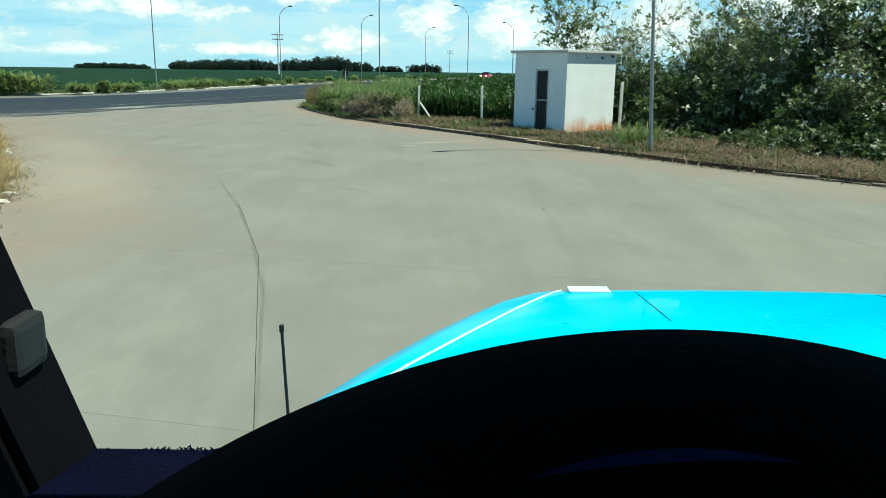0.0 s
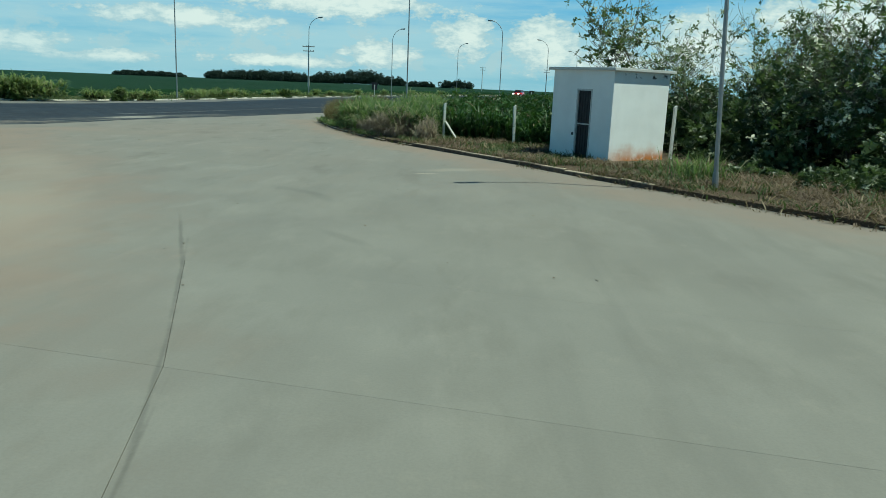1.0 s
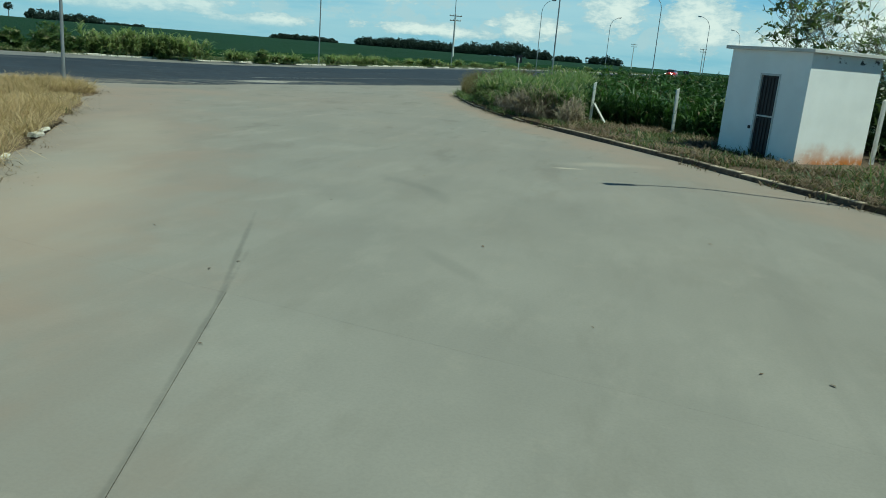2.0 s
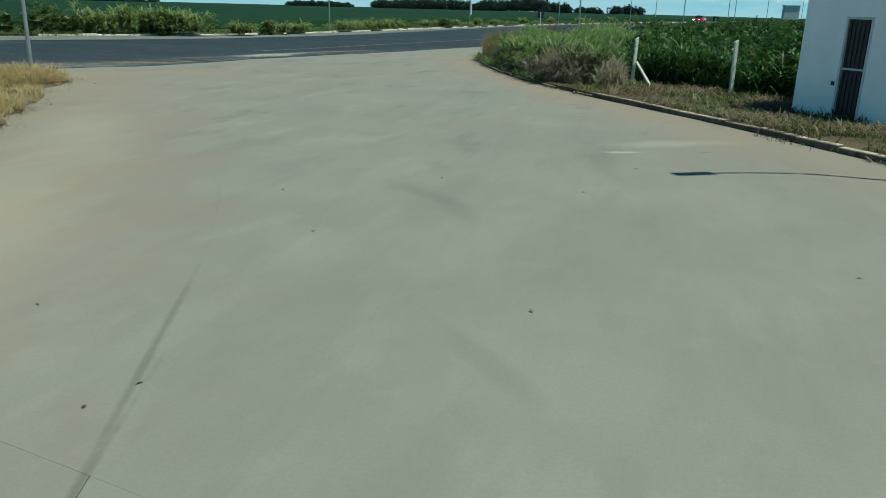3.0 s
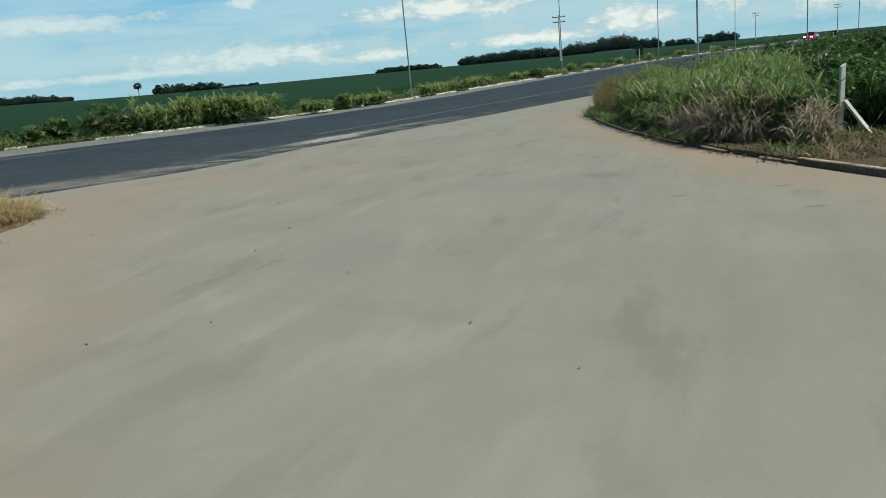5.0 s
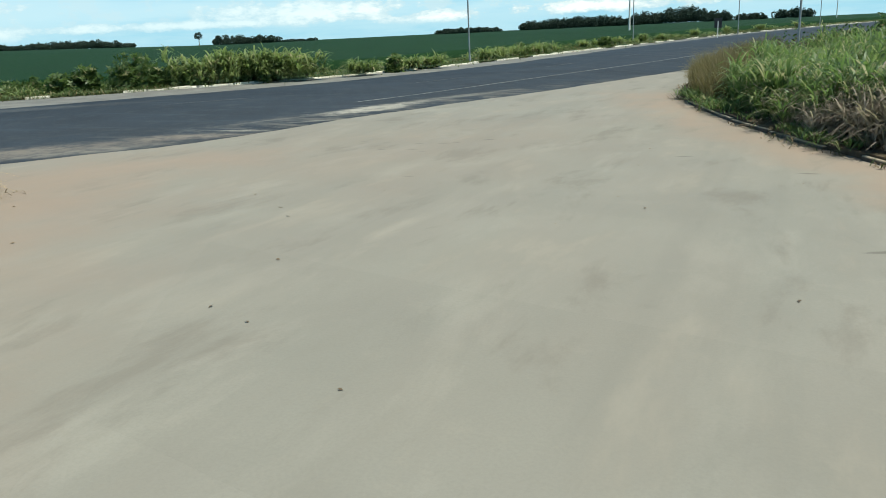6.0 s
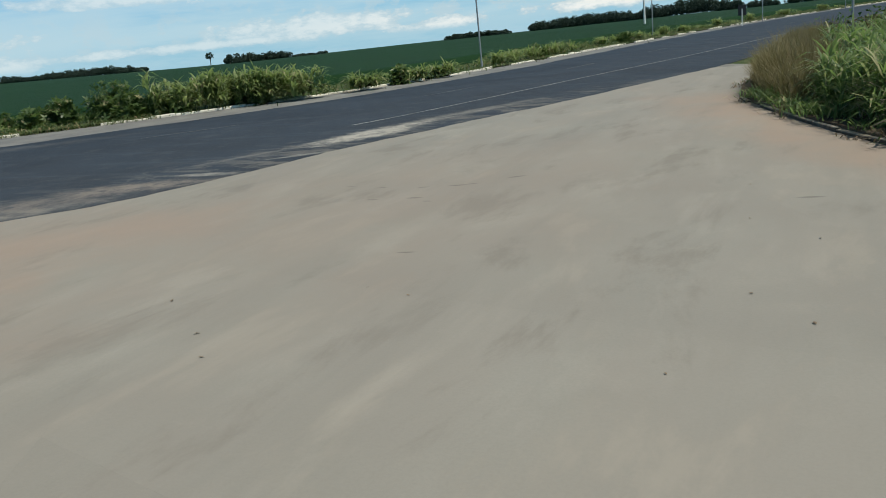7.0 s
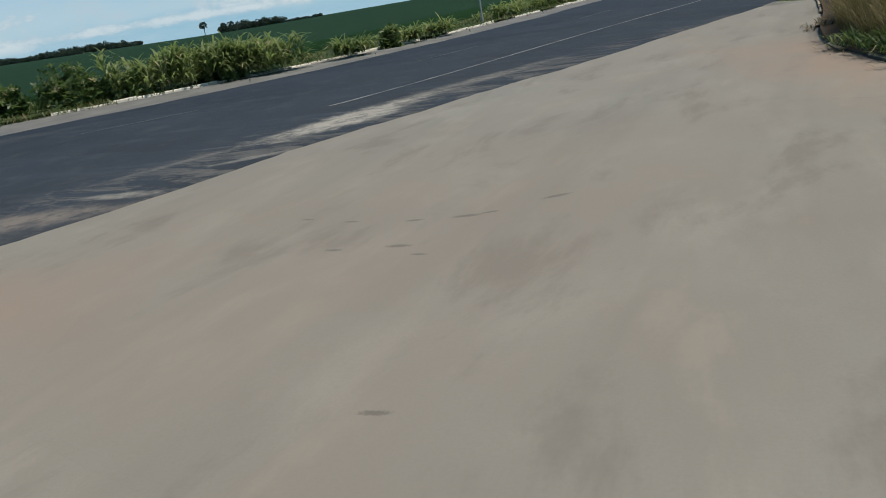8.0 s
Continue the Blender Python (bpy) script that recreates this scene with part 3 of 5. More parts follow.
EDGE_LEFT = rounded([(-5.5, -12), (-5.2, 4), (-5.7, 10.1), (-7.2, 13.5), (-9.1, 16.8), (-11.0, 20.1), (-13.4, 23.8), (-14.9, 26.6), (-15.6, 27.6), (-17.3, 27.3)])
ROAD_NEAR = [(-75, -20), (-37, 11), (-27, 20), (-21, 26.0), (-19.4, 28.2), (-17.4, 31), (-16.5, 32.1), (-15.8, 34.3), (-15.3, 36.9), (-14.3, 39.6), (-12.3, 44.5), (-10.7, 49.5),
             (-9.4, 53.5), (-8.8, 57), (-7.4, 62), (-4, 78), (0, 95), (8, 128), (16, 158), (28, 195), (62, 270), (125, 380), (300, 600)]
ROAD_FAR = [(-90, -2), (-62, 18), (-46, 32), (-36.3, 40.4), (-33.7, 42.6), (-30.5, 46.3), (-27.3, 50), (-25, 54.2), (-23.2, 58.5), (-21.8, 64), (-20.3, 73), (-18.4, 85), (-15.8, 100), (-12.5, 118),
            (-6.5, 140), (1.5, 165), (12.5, 195), (46, 280), (110, 395), (285, 618)]
EDGE_UNDER = [p for p in offset_line([q for q in EDGE_LEFT[::3] if q[1] < 26.4], 0.9)] + [(-16.3, 26.2), (-18.0, 26.2)]
YARD = KERB_RIGHT + [(-10.5, 56), (-13.5, 49.5), (-16, 43), (-17.5, 37), (-18.5, 33.5), (-21.5, 29), (-21.2, 26.2)] + EDGE_UNDER[::-1]


# ---- ground, yard, road ----
def ground_height(r):
    return -0.035 - max(0.0, r - 160) * 0.0042


def west_rise(x, y):
    """The land climbs gently towards the west."""
    az = math.degrees(math.atan2(-x, y - 20))
    return min(1.0, max(0.0, (az - 40) / 18)) * 0.0085 * max(0.0, math.hypot(x, y - 40) - 150)


def build_ground():
    bm = bmesh.new()
    radii = [0, 20, 45, 80, 120, 160, 240, 400, 700, 1200, 2200, 4200]
    n = 64
    rings = []
    for r in radii[1:]:
        rings.append([bm.verts.new((r * math.cos(2 * math.pi * k / n), 40 + r * math.sin(2 * math.pi * k / n), ground_height(r))) for k in range(n)])
    c = bm.verts.new((0, 40, ground_height(0)))
    for k in range(n):
        bm.faces.new((c, rings[0][k], rings[0][(k + 1) % n]))
        for a, b in zip(rings, rings[1:]):
            bm.faces.new((a[k], b[k], b[(k + 1) % n], a[(k + 1) % n]))
    tagged(new("ground", bm_mesh("ground", bm, M_GROUND)), "weedy green and brown earth reaching the horizon", "ground", kind="structure")


build_ground()
yard = tagged(new("yard_pavement", bm_mesh("yard_pavement", prism(bmesh.new(), YARD, -0.03, -0.010), M_JOINT)),
              "pale dusty concrete truck yard with narrow slab joints", "pavement", kind="structure")

ragged = []
for p, h in resample(rounded(ROAD_NEAR[:16], 2), 0.25):
    d = (noise.noise(Vector((p.x * 0.5, p.y * 0.5, 3))) * 0.13 + noise.noise(Vector((p.x * 2.6, p.y * 2.6, 9))) * 0.10)
    ragged.append((p.x - math.sin(h) * d, p.y + math.cos(h) * d))
near_line = ragged + ROAD_NEAR[16:]
far_line = rounded(ROAD_FAR, 2)


def even(line, n):
    """n points at even steps along a line."""
    q = np.array(line)
    d = np.concatenate([[0], np.cumsum(np.linalg.norm(np.diff(q, axis=0), axis=1))])
    t = np.linspace(0, d[-1], n)
    return np.column_stack([np.interp(t, d, q[:, 0]), np.interp(t, d, q[:, 1])])


def build_road():
    n = 2600
    a, b = even(near_line, n), even(far_line, n)
    V = np.zeros((n * 3, 3))
    V[0::3, :2], V[0::3, 2] = a, -0.03
    V[1::3, :2], V[1::3, 2] = a, 0.014
    V[2::3, :2], V[2::3, 2] = b, 0.014
    k = np.arange(n - 1)[:, None] * 3
    F = np.vstack([k + np.array([[0, 3, 4, 1]]), k + np.array([[1, 4, 5, 2]])])
    return tagged(new("road", np_mesh("road", V, F, M_ASPHALT)), "dark blue-grey asphalt road, dusty along its ragged edge", "road", kind="structure")


build_road()


def ribbon(name, line, d0, d1, z, mat, label, category):
    a, b = offset_line(line, d0), offset_line(line, d1)
    bm = bmesh.new()
    va, vb = [bm.verts.new((*p, z)) for p in a], [bm.verts.new((*p, z)) for p in b]
    lo = [bm.verts.new((*p, -0.03)) for p in b]
    for i in range(len(a) - 1):
        bm.faces.new((va[i], va[i + 1], vb[i + 1], vb[i]))
        bm.faces.new((vb[i], vb[i + 1], lo[i + 1], lo[i]))
    return tagged(new(name, bm_mesh(name, bm, mat)), label, category, kind="structure")


FAR = rounded(ROAD_FAR, 2)
inner = []
for p, h in resample(FAR, 0.7):
    wide = 0.5 + 3.0 * max(0.0, min(1.0, (-18 - p.x) / 16)) + 0.35 * noise.noise(Vector((p.x * 0.3, p.y * 0.3, 1))) + 0.15 * noise.noise(Vector((p.x * 1.5, p.y * 1.5, 1)))
    inner.append((p.x, p.y, h, wide))


def build_shoulder():
    V, F = [], []
    for x, y, h, w in inner:
        for d, z in ((-w, 0.018), (1.6, 0.018)):
            V.append((x - math.sin(h) * d, y + math.cos(h) * d, z))
    for i in range(len(inner) - 1):
        F.append((2 * i, 2 * i + 2, 2 * i + 3, 2 * i + 1))
    tagged(new("shoulder", np_mesh("shoulder", V, F, M_GRAVEL)), "pale worn shoulder along the far side of the road", "shoulder", kind="structure")


build_shoulder()
ribbon("far_verge", FAR, 1.6, 9.0, 0.10, M_GROUND, "weedy verge between road and soy field", "verge")

VERGE_RIGHT = KERB_RIGHT + [(-7.3, 57), (-5.8, 62), (-2.5, 78), (1.5, 95), (9.5, 128), (17.5, 158), (30, 195), (140, 195), (140, -12)]
tagged(new("verge_right", bm_mesh("verge_right", prism(bmesh.new(), VERGE_RIGHT, -0.03, 0.10), M_SOIL)), "reddish-brown soil verge behind the kerb", "verge", kind="structure")
EDGE_RAGGED = []
for p, h in resample(EDGE_LEFT, 0.3):
    d = 0.3 + 0.5 * noise.noise(Vector((p.x * 0.5, p.y * 0.5, 8))) + 0.18 * noise.noise(Vector((p.x * 1.3, p.y * 1.3, 5))) + 0.07 * noise.noise(Vector((p.x * 1.9, p.y * 1.9, 2)))
    EDGE_RAGGED.append((p.x - math.sin(h) * d, p.y + math.cos(h) * d))
VERGE_LEFT = EDGE_RAGGED + [(-19.2, 27.9), (-21.3, 26.2), (-27.3, 20.2), (-37.3, 11.2), (-66, -12.4)]
tagged(new("verge_left", bm_mesh("verge_left", prism(bmesh.new(), VERGE_LEFT, -0.03, 0.012), M_DRYSOIL)), "dry sandy verge covered in dead grass", "verge", kind="structure")


def build_field():
    """Soy field: one canopy sheet from the verge to the horizon."""
    inner = offset_line(FAR, 7.5)
    pts = [p for p, _ in resample(inner, 6.0)]
    c = Vector((40, 40))
    fac = [1.0, 1.03, 1.08, 1.15, 1.25, 1.4, 1.7, 2.3, 3.6, 6.0, 11, 22, 48]
    V, F = [], []
    for p in pts:
        for i, f in enumerate([0.999] + fac):
            q = c + (p - c) * f
            r = (q - Vector((0, 40))).length
            if r > 4100:
                q = Vector((0, 40)) + (q - Vector((0, 40))) * (4100 / r)
                r = 4100
            h = 0.62 + 0.14 * noise.noise(Vector((q.x * 0.15, q.y * 0.15, 0))) if i else 0.0
            V.append((q.x, q.y, ground_height(r) + west_rise(q.x, q.y) * min(1.0, 900 / r) + h + 0.03))
    k = len(fac) + 1
    for j in range(len(pts) - 1):
        for i in range(k - 1):
            F.append((j * k + i, (j + 1) * k + i, (j + 1) * k + i + 1, j * k + i + 1))
    tagged(new("soy_field", np_mesh("soy_field", V, F, M_FIELD)), "dark green soy field stretching flat to the horizon", "crop field", kind="stuff")


build_field()

# road paint
MARK = rounded([(-17.5, 41.2), (-17.3, 41.6), (-16.6, 43.6), (-15.8, 46.6), (-14.9, 50.2), (-13.9, 54.0), (-12.6, 58.5), (-11.2, 64), (-8.2, 78), (-4.2, 95), (3.8, 128), (11.5, 158)], 2)
marks = tagged(new("road_marking"), "worn white edge line and centre dashes on asphalt", "road marking", kind="structure")


def paint_strip(line, half, z):
    bm = bmesh.new()
    a, b = offset_line(line, half), offset_line(line, -half)
    va, vb = [bm.verts.new((*p, z)) for p in a], [bm.verts.new((*p, z)) for p in b]
    for i in range(len(a) - 1):
        bm.faces.new((va[i], va[i + 1], vb[i + 1], vb[i]))
    return bm


part("edge_line", paint_strip(MARK, 0.07, 0.019), M_LINE, marks)
MID = rounded([(-40, 27), (-26.3, 39.4), (-22.5, 43.5), (-20.1, 47.5), (-18.6, 51.5), (-16.6, 60), (-14.4, 73), (-9.5, 97), (-2.5, 128)], 2)
run = [p for p, _ in resample(MID, 0.6)]
for i in range(0, len(run) - 8, 17):
    part("centre_dash", paint_strip([tuple(p) for p in run[i:i + 6]], 0.05, 0.019), M_DASH, marks)


# ---- vegetation ----
def stuff(name, sets, mat, label, category):
    V, F = joined(sets)
    return tagged(new(name, np_mesh(name, V, F, mat)), label, category, kind="stuff")


def height_field(xy, lo, hi, scale=0.5, z=2.0):
    n = np.array([noise.noise(Vector((x * scale, y * scale, z))) for x, y in xy])
    return lo + (hi - lo) * np.clip(0.5 + n * 0.8, 0, 1)


# tall grass on the corner between yard and road
TALL = [(-5.3, 43.5), (-5.5, 41.2), (-6.2, 39.4), (-5.75, 37.6), (-4.65, 35.2), (-3.5, 33.4), (-2.6, 32.2), (-1.9, 33.6), (-1.5, 35.4), (-1.2, 39), (-1.6, 44), (-2.6, 52), (-3.5, 56), (-5.2, 50), (-5.8, 45)]
def clump_blades(centres, per, spread, lo, hi, w0, w1, lean, droop, z=0.09):
    """Grass growing in stools: every stool throws its blades outwards."""
    n = len(centres)
    hc = height_field(centres, lo, hi, 0.35)
    k = np.repeat(np.arange(n), per)
    base = centres[k] + RNG.normal(0, spread, (n * per, 2))
    return blades(with_z(base, z), hc[k] * RNG.uniform(0.45, 1.12, n * per), RNG.uniform(w0, w1, n * per), lean, droop)


def from_kerb(xy):
    """Distance of points from the yard kerb."""
    k = np.array([tuple(p) for p, _ in resample(KERB_RIGHT, 0.25)])
    return np.sqrt(((xy[:, None, :] - k[None]) ** 2).sum(2).min(1))


def cane_leaves(centres, stems, per, spread, lo, hi, length, w0, w1, z=0.09, low=0.15, slope=0.0):
    """Stools of upright canes with broad leaves arching off them all the way up."""
    n = len(centres)
    hc = height_field(centres, lo, hi, 0.35) * RNG.uniform(0.8, 1.1, n)
    if slope:
        hc = hc * np.clip(0.16 + from_kerb(centres) / slope, 0.2, 1.0)
    k = np.repeat(np.arange(n), stems)
    root = centres[k] + RNG.normal(0, spread, (n * stems, 2))
    hs = hc[k] * RNG.uniform(0.7, 1.08, n * stems)
    tilt = RNG.normal(0, 0.10, (n * stems, 2))
    j = np.repeat(np.arange(n * stems), per)
    up = RNG.uniform(low, 0.97, len(j))
    base = np.column_stack([root[j] + tilt[j] * (up * hs[j])[:, None], z + up * hs[j] * 0.86])
    leaf = blades(base, length * RNG.uniform(0.5, 1.25, len(j)), RNG.uniform(w0, w1, len(j)), 0.42, 0.95)
    cane = blades(with_z(root, z), hs * 0.9, np.full(n * stems, 0.014), 0.10, 0.05)
    return [leaf, cane]


tipfront = strew([(-5.9, 38.4), (-5.2, 36.8), (-4.5, 36.2), (-5.2, 38.4)], 16)
mixed = strew([(-4.5, 35.2), (-3.2, 32.7), (-1.8, 31.4), (-1.4, 32.4), (-3.0, 34.4), (-4.4, 36.2)], 26)
stools = np.vstack([strew(TALL, 310), mixed, tipfront])
stuff("tall_grass", cane_leaves(stools, 8, 10, 0.12, 0.85, 1.75, 0.44, 0.024, 0.052, low=0.08, slope=1.05), M_BLADE, "tall green guinea grass with arching blades on the verge", "tall grass")
foot = []
for p, h in resample(KERB_RIGHT, 0.03):
    if 31 < p.y < 42.5 and noise.noise(Vector((p.x * 0.55, p.y * 0.55, 17))) > -0.12:
        d = RNG.uniform(-0.7, 0.0)
        foot.append((p.x - math.sin(h) * d, p.y + math.cos(h) * d))
stuff("foot_weeds", [clump_blades(np.array(foot), 9, 0.09, 0.15, 0.42, 0.014, 0.035, 0.55, 0.8)], M_BLADE, "fresh green weeds spilling over the kerb foot", "weeds")
skirt = [(-4.8, 35.6), (-4.4, 34.5), (-3.0, 32.4), (-1.8, 31.1), (-1.4, 31.6), (-2.5, 33.1), (-3.7, 34.8), (-4.6, 36.0)]
xy = strew(skirt, 2600)
xy = xy[np.array([noise.noise(Vector((x * 0.8, y * 0.8, 31))) for x, y in xy]) > -0.3]
h = height_field(xy, 0.45, 1.05, 0.8, 5) * np.clip(0.35 + from_kerb(xy) / 1.4, 0.35, 1.0)
dead = strew(skirt, 150)
dead = np.vstack([dead[np.array([noise.noise(Vector((x * 0.8, y * 0.8, 31))) for x, y in dead]) > -0.3], strew([(-5.6, 37.6), (-4.4, 34.9), (-2.5, 32.6), (-2.0, 33.4), (-3.4, 35.6), (-4.8, 38.6)], 34)])
stuff("dead_grass", cane_leaves(dead, 7, 10, 0.14, 0.6, 1.4, 0.42, 0.016, 0.040, 0.05, 0.0, slope=1.15) + [blades(with_z(xy, 0.09), h * RNG.uniform(0.5, 1.2, len(h)), RNG.uniform(0.010, 0.026, len(h)), 0.35, 0.9)], M_DEADCANE,
      "grey-brown dead grass skirting the tall green grass", "dead grass")
TIPG = [(-7.55, 43.8), (-7.25, 41.6), (-6.6, 39.6), (-5.5, 40.8), (-5.4, 47), (-5.8, 56), (-7.0, 57.5), (-7.3, 50)]
xy = strew(TIPG, 26000)
h = height_field(xy, 0.75, 1.4, 0.6, 8) * np.clip(0.5 + from_kerb(xy) / 1.5, 0.5, 1.0)
stuff("seeding_grass", [blades(with_z(xy, 0.09), h * RNG.uniform(0.6, 1.15, len(h)), RNG.uniform(0.006, 0.014, len(h)), 0.2, 0.4)], M_SEED,
      "fine brownish seeding grass at the verge corner", "grass")


def shrub_leaves(centres, radius, height, per, size, fill=0.35, bunched=False):
    sets = []
    for (x, y), r, hh in zip(centres, radius, height):
        u = RNG.normal(size=(per, 3))
        u /= np.linalg.norm(u, axis=1)[:, None]
        u *= (RNG.uniform(fill, 1.0, per) ** 0.5)[:, None]
        u[:, 2] = np.abs(u[:, 2])
        lump = 0.92 + 0.22 * np.sin(u[:, 0] * 6 + x * 3) * np.cos(u[:, 1] * 5 + y * 3) * np.sin(u[:, 2] * 5 + x + y)
        pos = np.column_stack([x + u[:, 0] * r * lump, y + u[:, 1] * r * lump, 0.08 + u[:, 2] * hh * lump])
        sets.append(rosettes(pos, np.full(per, size)) if bunched else leaves(pos, np.full(per, size), 0.35))
    return sets


# weeds and shrubs behind the fence
WEEDS = [(-1.2, 35.4), (-0.3, 34.0), (1.3, 32.4), (1.8, 31.9), (2.6, 30.4), (3.6, 30.6), (8, 31), (16, 34), (30, 60), (30, 90), (8, 92), (-1, 75), (-2.6, 54), (-1.4, 44), (-1.0, 39)]
xy = np.vstack([strew(WEEDS, 520), strew([(-0.9, 34.9), (0.6, 33.2), (1.9, 31.9), (2.8, 30.6), (3.6, 30.6), (5, 33), (1, 40), (-1.0, 40), (-1.2, 36)], 110)])
r = RNG.uniform(0.3, 0.8, len(xy))
tall = strew([(4.6, 37), (10, 36), (18, 42), (26, 56), (26, 74), (12, 66), (5.2, 50)], 130)
stuff("tall_scrub", shrub_leaves(tall, RNG.uniform(0.6, 1.3, 130), RNG.uniform(1.5, 2.4, 130), 130, 0.18, bunched=True), M_THICKET, "taller dark scrub further back from the fence", "shrub")
stuff("weed_thicket", shrub_leaves(xy, r, height_field(xy, 0.6, 1.8, 0.4) * RNG.uniform(0.6, 1.25, len(xy)), 150, 0.135, bunched=True), M_THICKET, "dense dark green weeds growing behind the fence posts", "shrub")
front = strew([(-1.1, 34.2), (0.6, 32.5), (1.2, 32.0), (2.2, 30.6), (3.2, 29.9), (2.4, 32.2), (-0.6, 36)], 700)
broad = strew([(-0.8, 34.0), (0.5, 32.5), (1.0, 32.2), (1.7, 32.0), (2.2, 30.6), (3.2, 29.8), (3.4, 31.4), (0.4, 35.0)], 64)
stuff("thicket_grass", [blades(with_z(front, 0.09), height_field(front, 0.5, 1.1, 0.6) * RNG.uniform(0.6, 1.1, len(front)), RNG.uniform(0.015, 0.035, len(front)), 0.25, 0.6)]
      + cane_leaves(broad, 5, 8, 0.18, 0.7, 1.4, 0.5, 0.03, 0.065), M_THICKET, "green grass blades at the front of the weeds", "grass")
stem = strew([(-1.3, 35.5), (-0.8, 33.8), (0.6, 33.2), (2.4, 32.8), (4.5, 32.0), (6, 36), (3, 42), (-0.8, 42)], 300)
stuff("dead_stems", [blades(with_z(stem, 0.09), height_field(stem, 0.8, 1.9, 0.5, 6) * RNG.uniform(0.6, 1.1, len(stem)), RNG.uniform(0.008, 0.018, len(stem)), 0.15, 0.15)], M_DEADBLADE, "thin brown dead stems standing among the weeds", "weeds")
xy = np.vstack([strew([(-6, 58), (0, 76), (6, 96), (16, 130), (26, 165), (60, 190), (120, 190), (120, 70), (32, 60), (30, 92), (8, 93), (0, 76), (1.5, 56)], 700), strew([(-6.2, 58), (-4.2, 66), (-0.5, 80), (3.6, 95), (11.4, 128), (19, 158), (30, 190), (44, 190), (26, 150), (14, 112), (6, 84), (0, 62)], 520)])
stuff("far_weeds", shrub_leaves(xy, RNG.uniform(0.6, 1.7, len(xy)), RNG.uniform(0.6, 1.5, len(xy)), 200, 0.2), M_THICKET, "green scrub along the road beyond the fence", "scrub")
dry = strew([(-6.4, 57), (-4.4, 66), (-0.8, 80), (3.2, 95), (11, 128), (18.6, 158), (22, 158), (14.4, 128), (7, 97), (3, 82), (-1, 66), (-4, 57)], 260)
stuff("road_brush", shrub_leaves(dry, RNG.uniform(0.5, 1.0, len(dry)), RNG.uniform(0.5, 1.2, len(dry)), 160, 0.16), M_DRYBRUSH, "olive-brown brush along the near road edge", "brush")

# low growth between kerb, shed and trees
LOW = offset_line(KERB_RIGHT, -0.10)
band = [p for p in LOW if -3.0 < p[0] < 24] + [(-1.8, 31.3), (-0.8, 33.4), (0.5, 32.6), (2.2, 30.8), (3.8, 30.0), (3.0, 28.0), (4.2, 25.0), (6.2, 26.6), (7.2, 27.6), (10, 25.5), (13.5, 23), (19, 19), (26, 11)]
xy = strew(band, 42000)
pat = np.array([noise.noise(Vector((x * 0.7, y * 0.7, 1))) for x, y in xy])
xy = xy[pat > np.where(xy[:, 0] < 6.5, -0.2, 0.12)]
stuff("low_weeds", [blades(with_z(xy, 0.09), height_field(xy, 0.06, 0.30, 0.7, 3) * RNG.uniform(0.5, 1.4, len(xy)), RNG.uniform(0.012, 0.035, len(xy)), 0.5, 0.7)], M_LOWWEED,
      "low green weeds and creeping grass behind the kerb", "weeds")
xy = strew(band, 80000)
pat = np.array([noise.noise(Vector((x * 0.5, y * 0.5, 7))) for x, y in xy])
xy = xy[pat > np.where(xy[:, 0] < 6.5, -0.05, -0.5)]
stuff("dry_litter", [blades(with_z(xy, 0.09), RNG.uniform(0.06, 0.30, len(xy)), RNG.uniform(0.01, 0.028, len(xy)), 0.9, 0.9)], M_DEADBLADE,
      "brown dry grass and leaf litter on the soil", "litter")
edge = []
for p, h in resample(KERB_RIGHT, 0.012):
    d = RNG.normal(0, 0.17)
    if noise.noise(Vector((p.x * 0.8, p.y * 0.8, 11))) > (-0.35 if p.x > 3.5 else 0.05 if p.x < -2 else 0.12) and 0 < p.y < 46:
        edge.append((p.x - math.sin(h) * d, p.y + math.cos(h) * d, 0.0 if d > 0.08 else 0.09))
edge = np.array(edge)
stuff("kerb_litter", [blades(edge, RNG.uniform(0.03, 0.12, len(edge)), RNG.uniform(0.012, 0.03, len(edge)), 0.8, 0.9)], M_DEADBLADE, "dry grass and dirt spilling over the kerb", "litter")
grow = edge[::7] + RNG.normal(0, 0.05, edge[::7].shape) * np.array([1, 1, 0])
stuff("kerb_weeds", [blades(grow, RNG.uniform(0.06, 0.3, len(grow)), RNG.uniform(0.015, 0.035, len(grow)), 0.5, 0.8)], M_LOWWEED, "small green weeds growing along the kerb", "weeds")
tuft = RNG.normal((5.6, 22.4), (0.35, 0.3), (200, 2))
stuff("grass_tuft", [blades(with_z(tuft, 0.09), RNG.uniform(0.4, 0.9, len(tuft)), RNG.uniform(0.015, 0.03, len(tuft)), 0.3, 0.5)], M_BLADE, "yellow-green grass tufts beside the lamp post", "grass")

bits = strew([(-4, 9), (8, 13), (3, 21), (-5, 33), (-14, 33), (-13, 25), (-7, 15)], 45)
stuff("yard_litter", [leaves(with_z(bits, 0.008), np.full(45, 0.05), 2.0, 0.5)], M_DEADBLADE, "small dry leaves and scraps lying on the concrete", "litter")

# straw on the other side of the yard
STRAW = [p for p in offset_line(EDGE_RAGGED, 0.06) if p[1] > 7] + [(-20.4, 25.6), (-26.6, 19.8), (-22, 10), (-8.5, 7)]
xy = strew(STRAW, 66000)
xy = xy[np.array([noise.noise(Vector((x * 0.6, y * 0.6, 5))) + 0.35 * noise.noise(Vector((x * 2.5, y * 2.5, 1))) for x, y in xy]) > -0.3]
hh = height_field(xy, 0.10, 0.45, 0.7, 4)
tus = strew(STRAW, 1500)
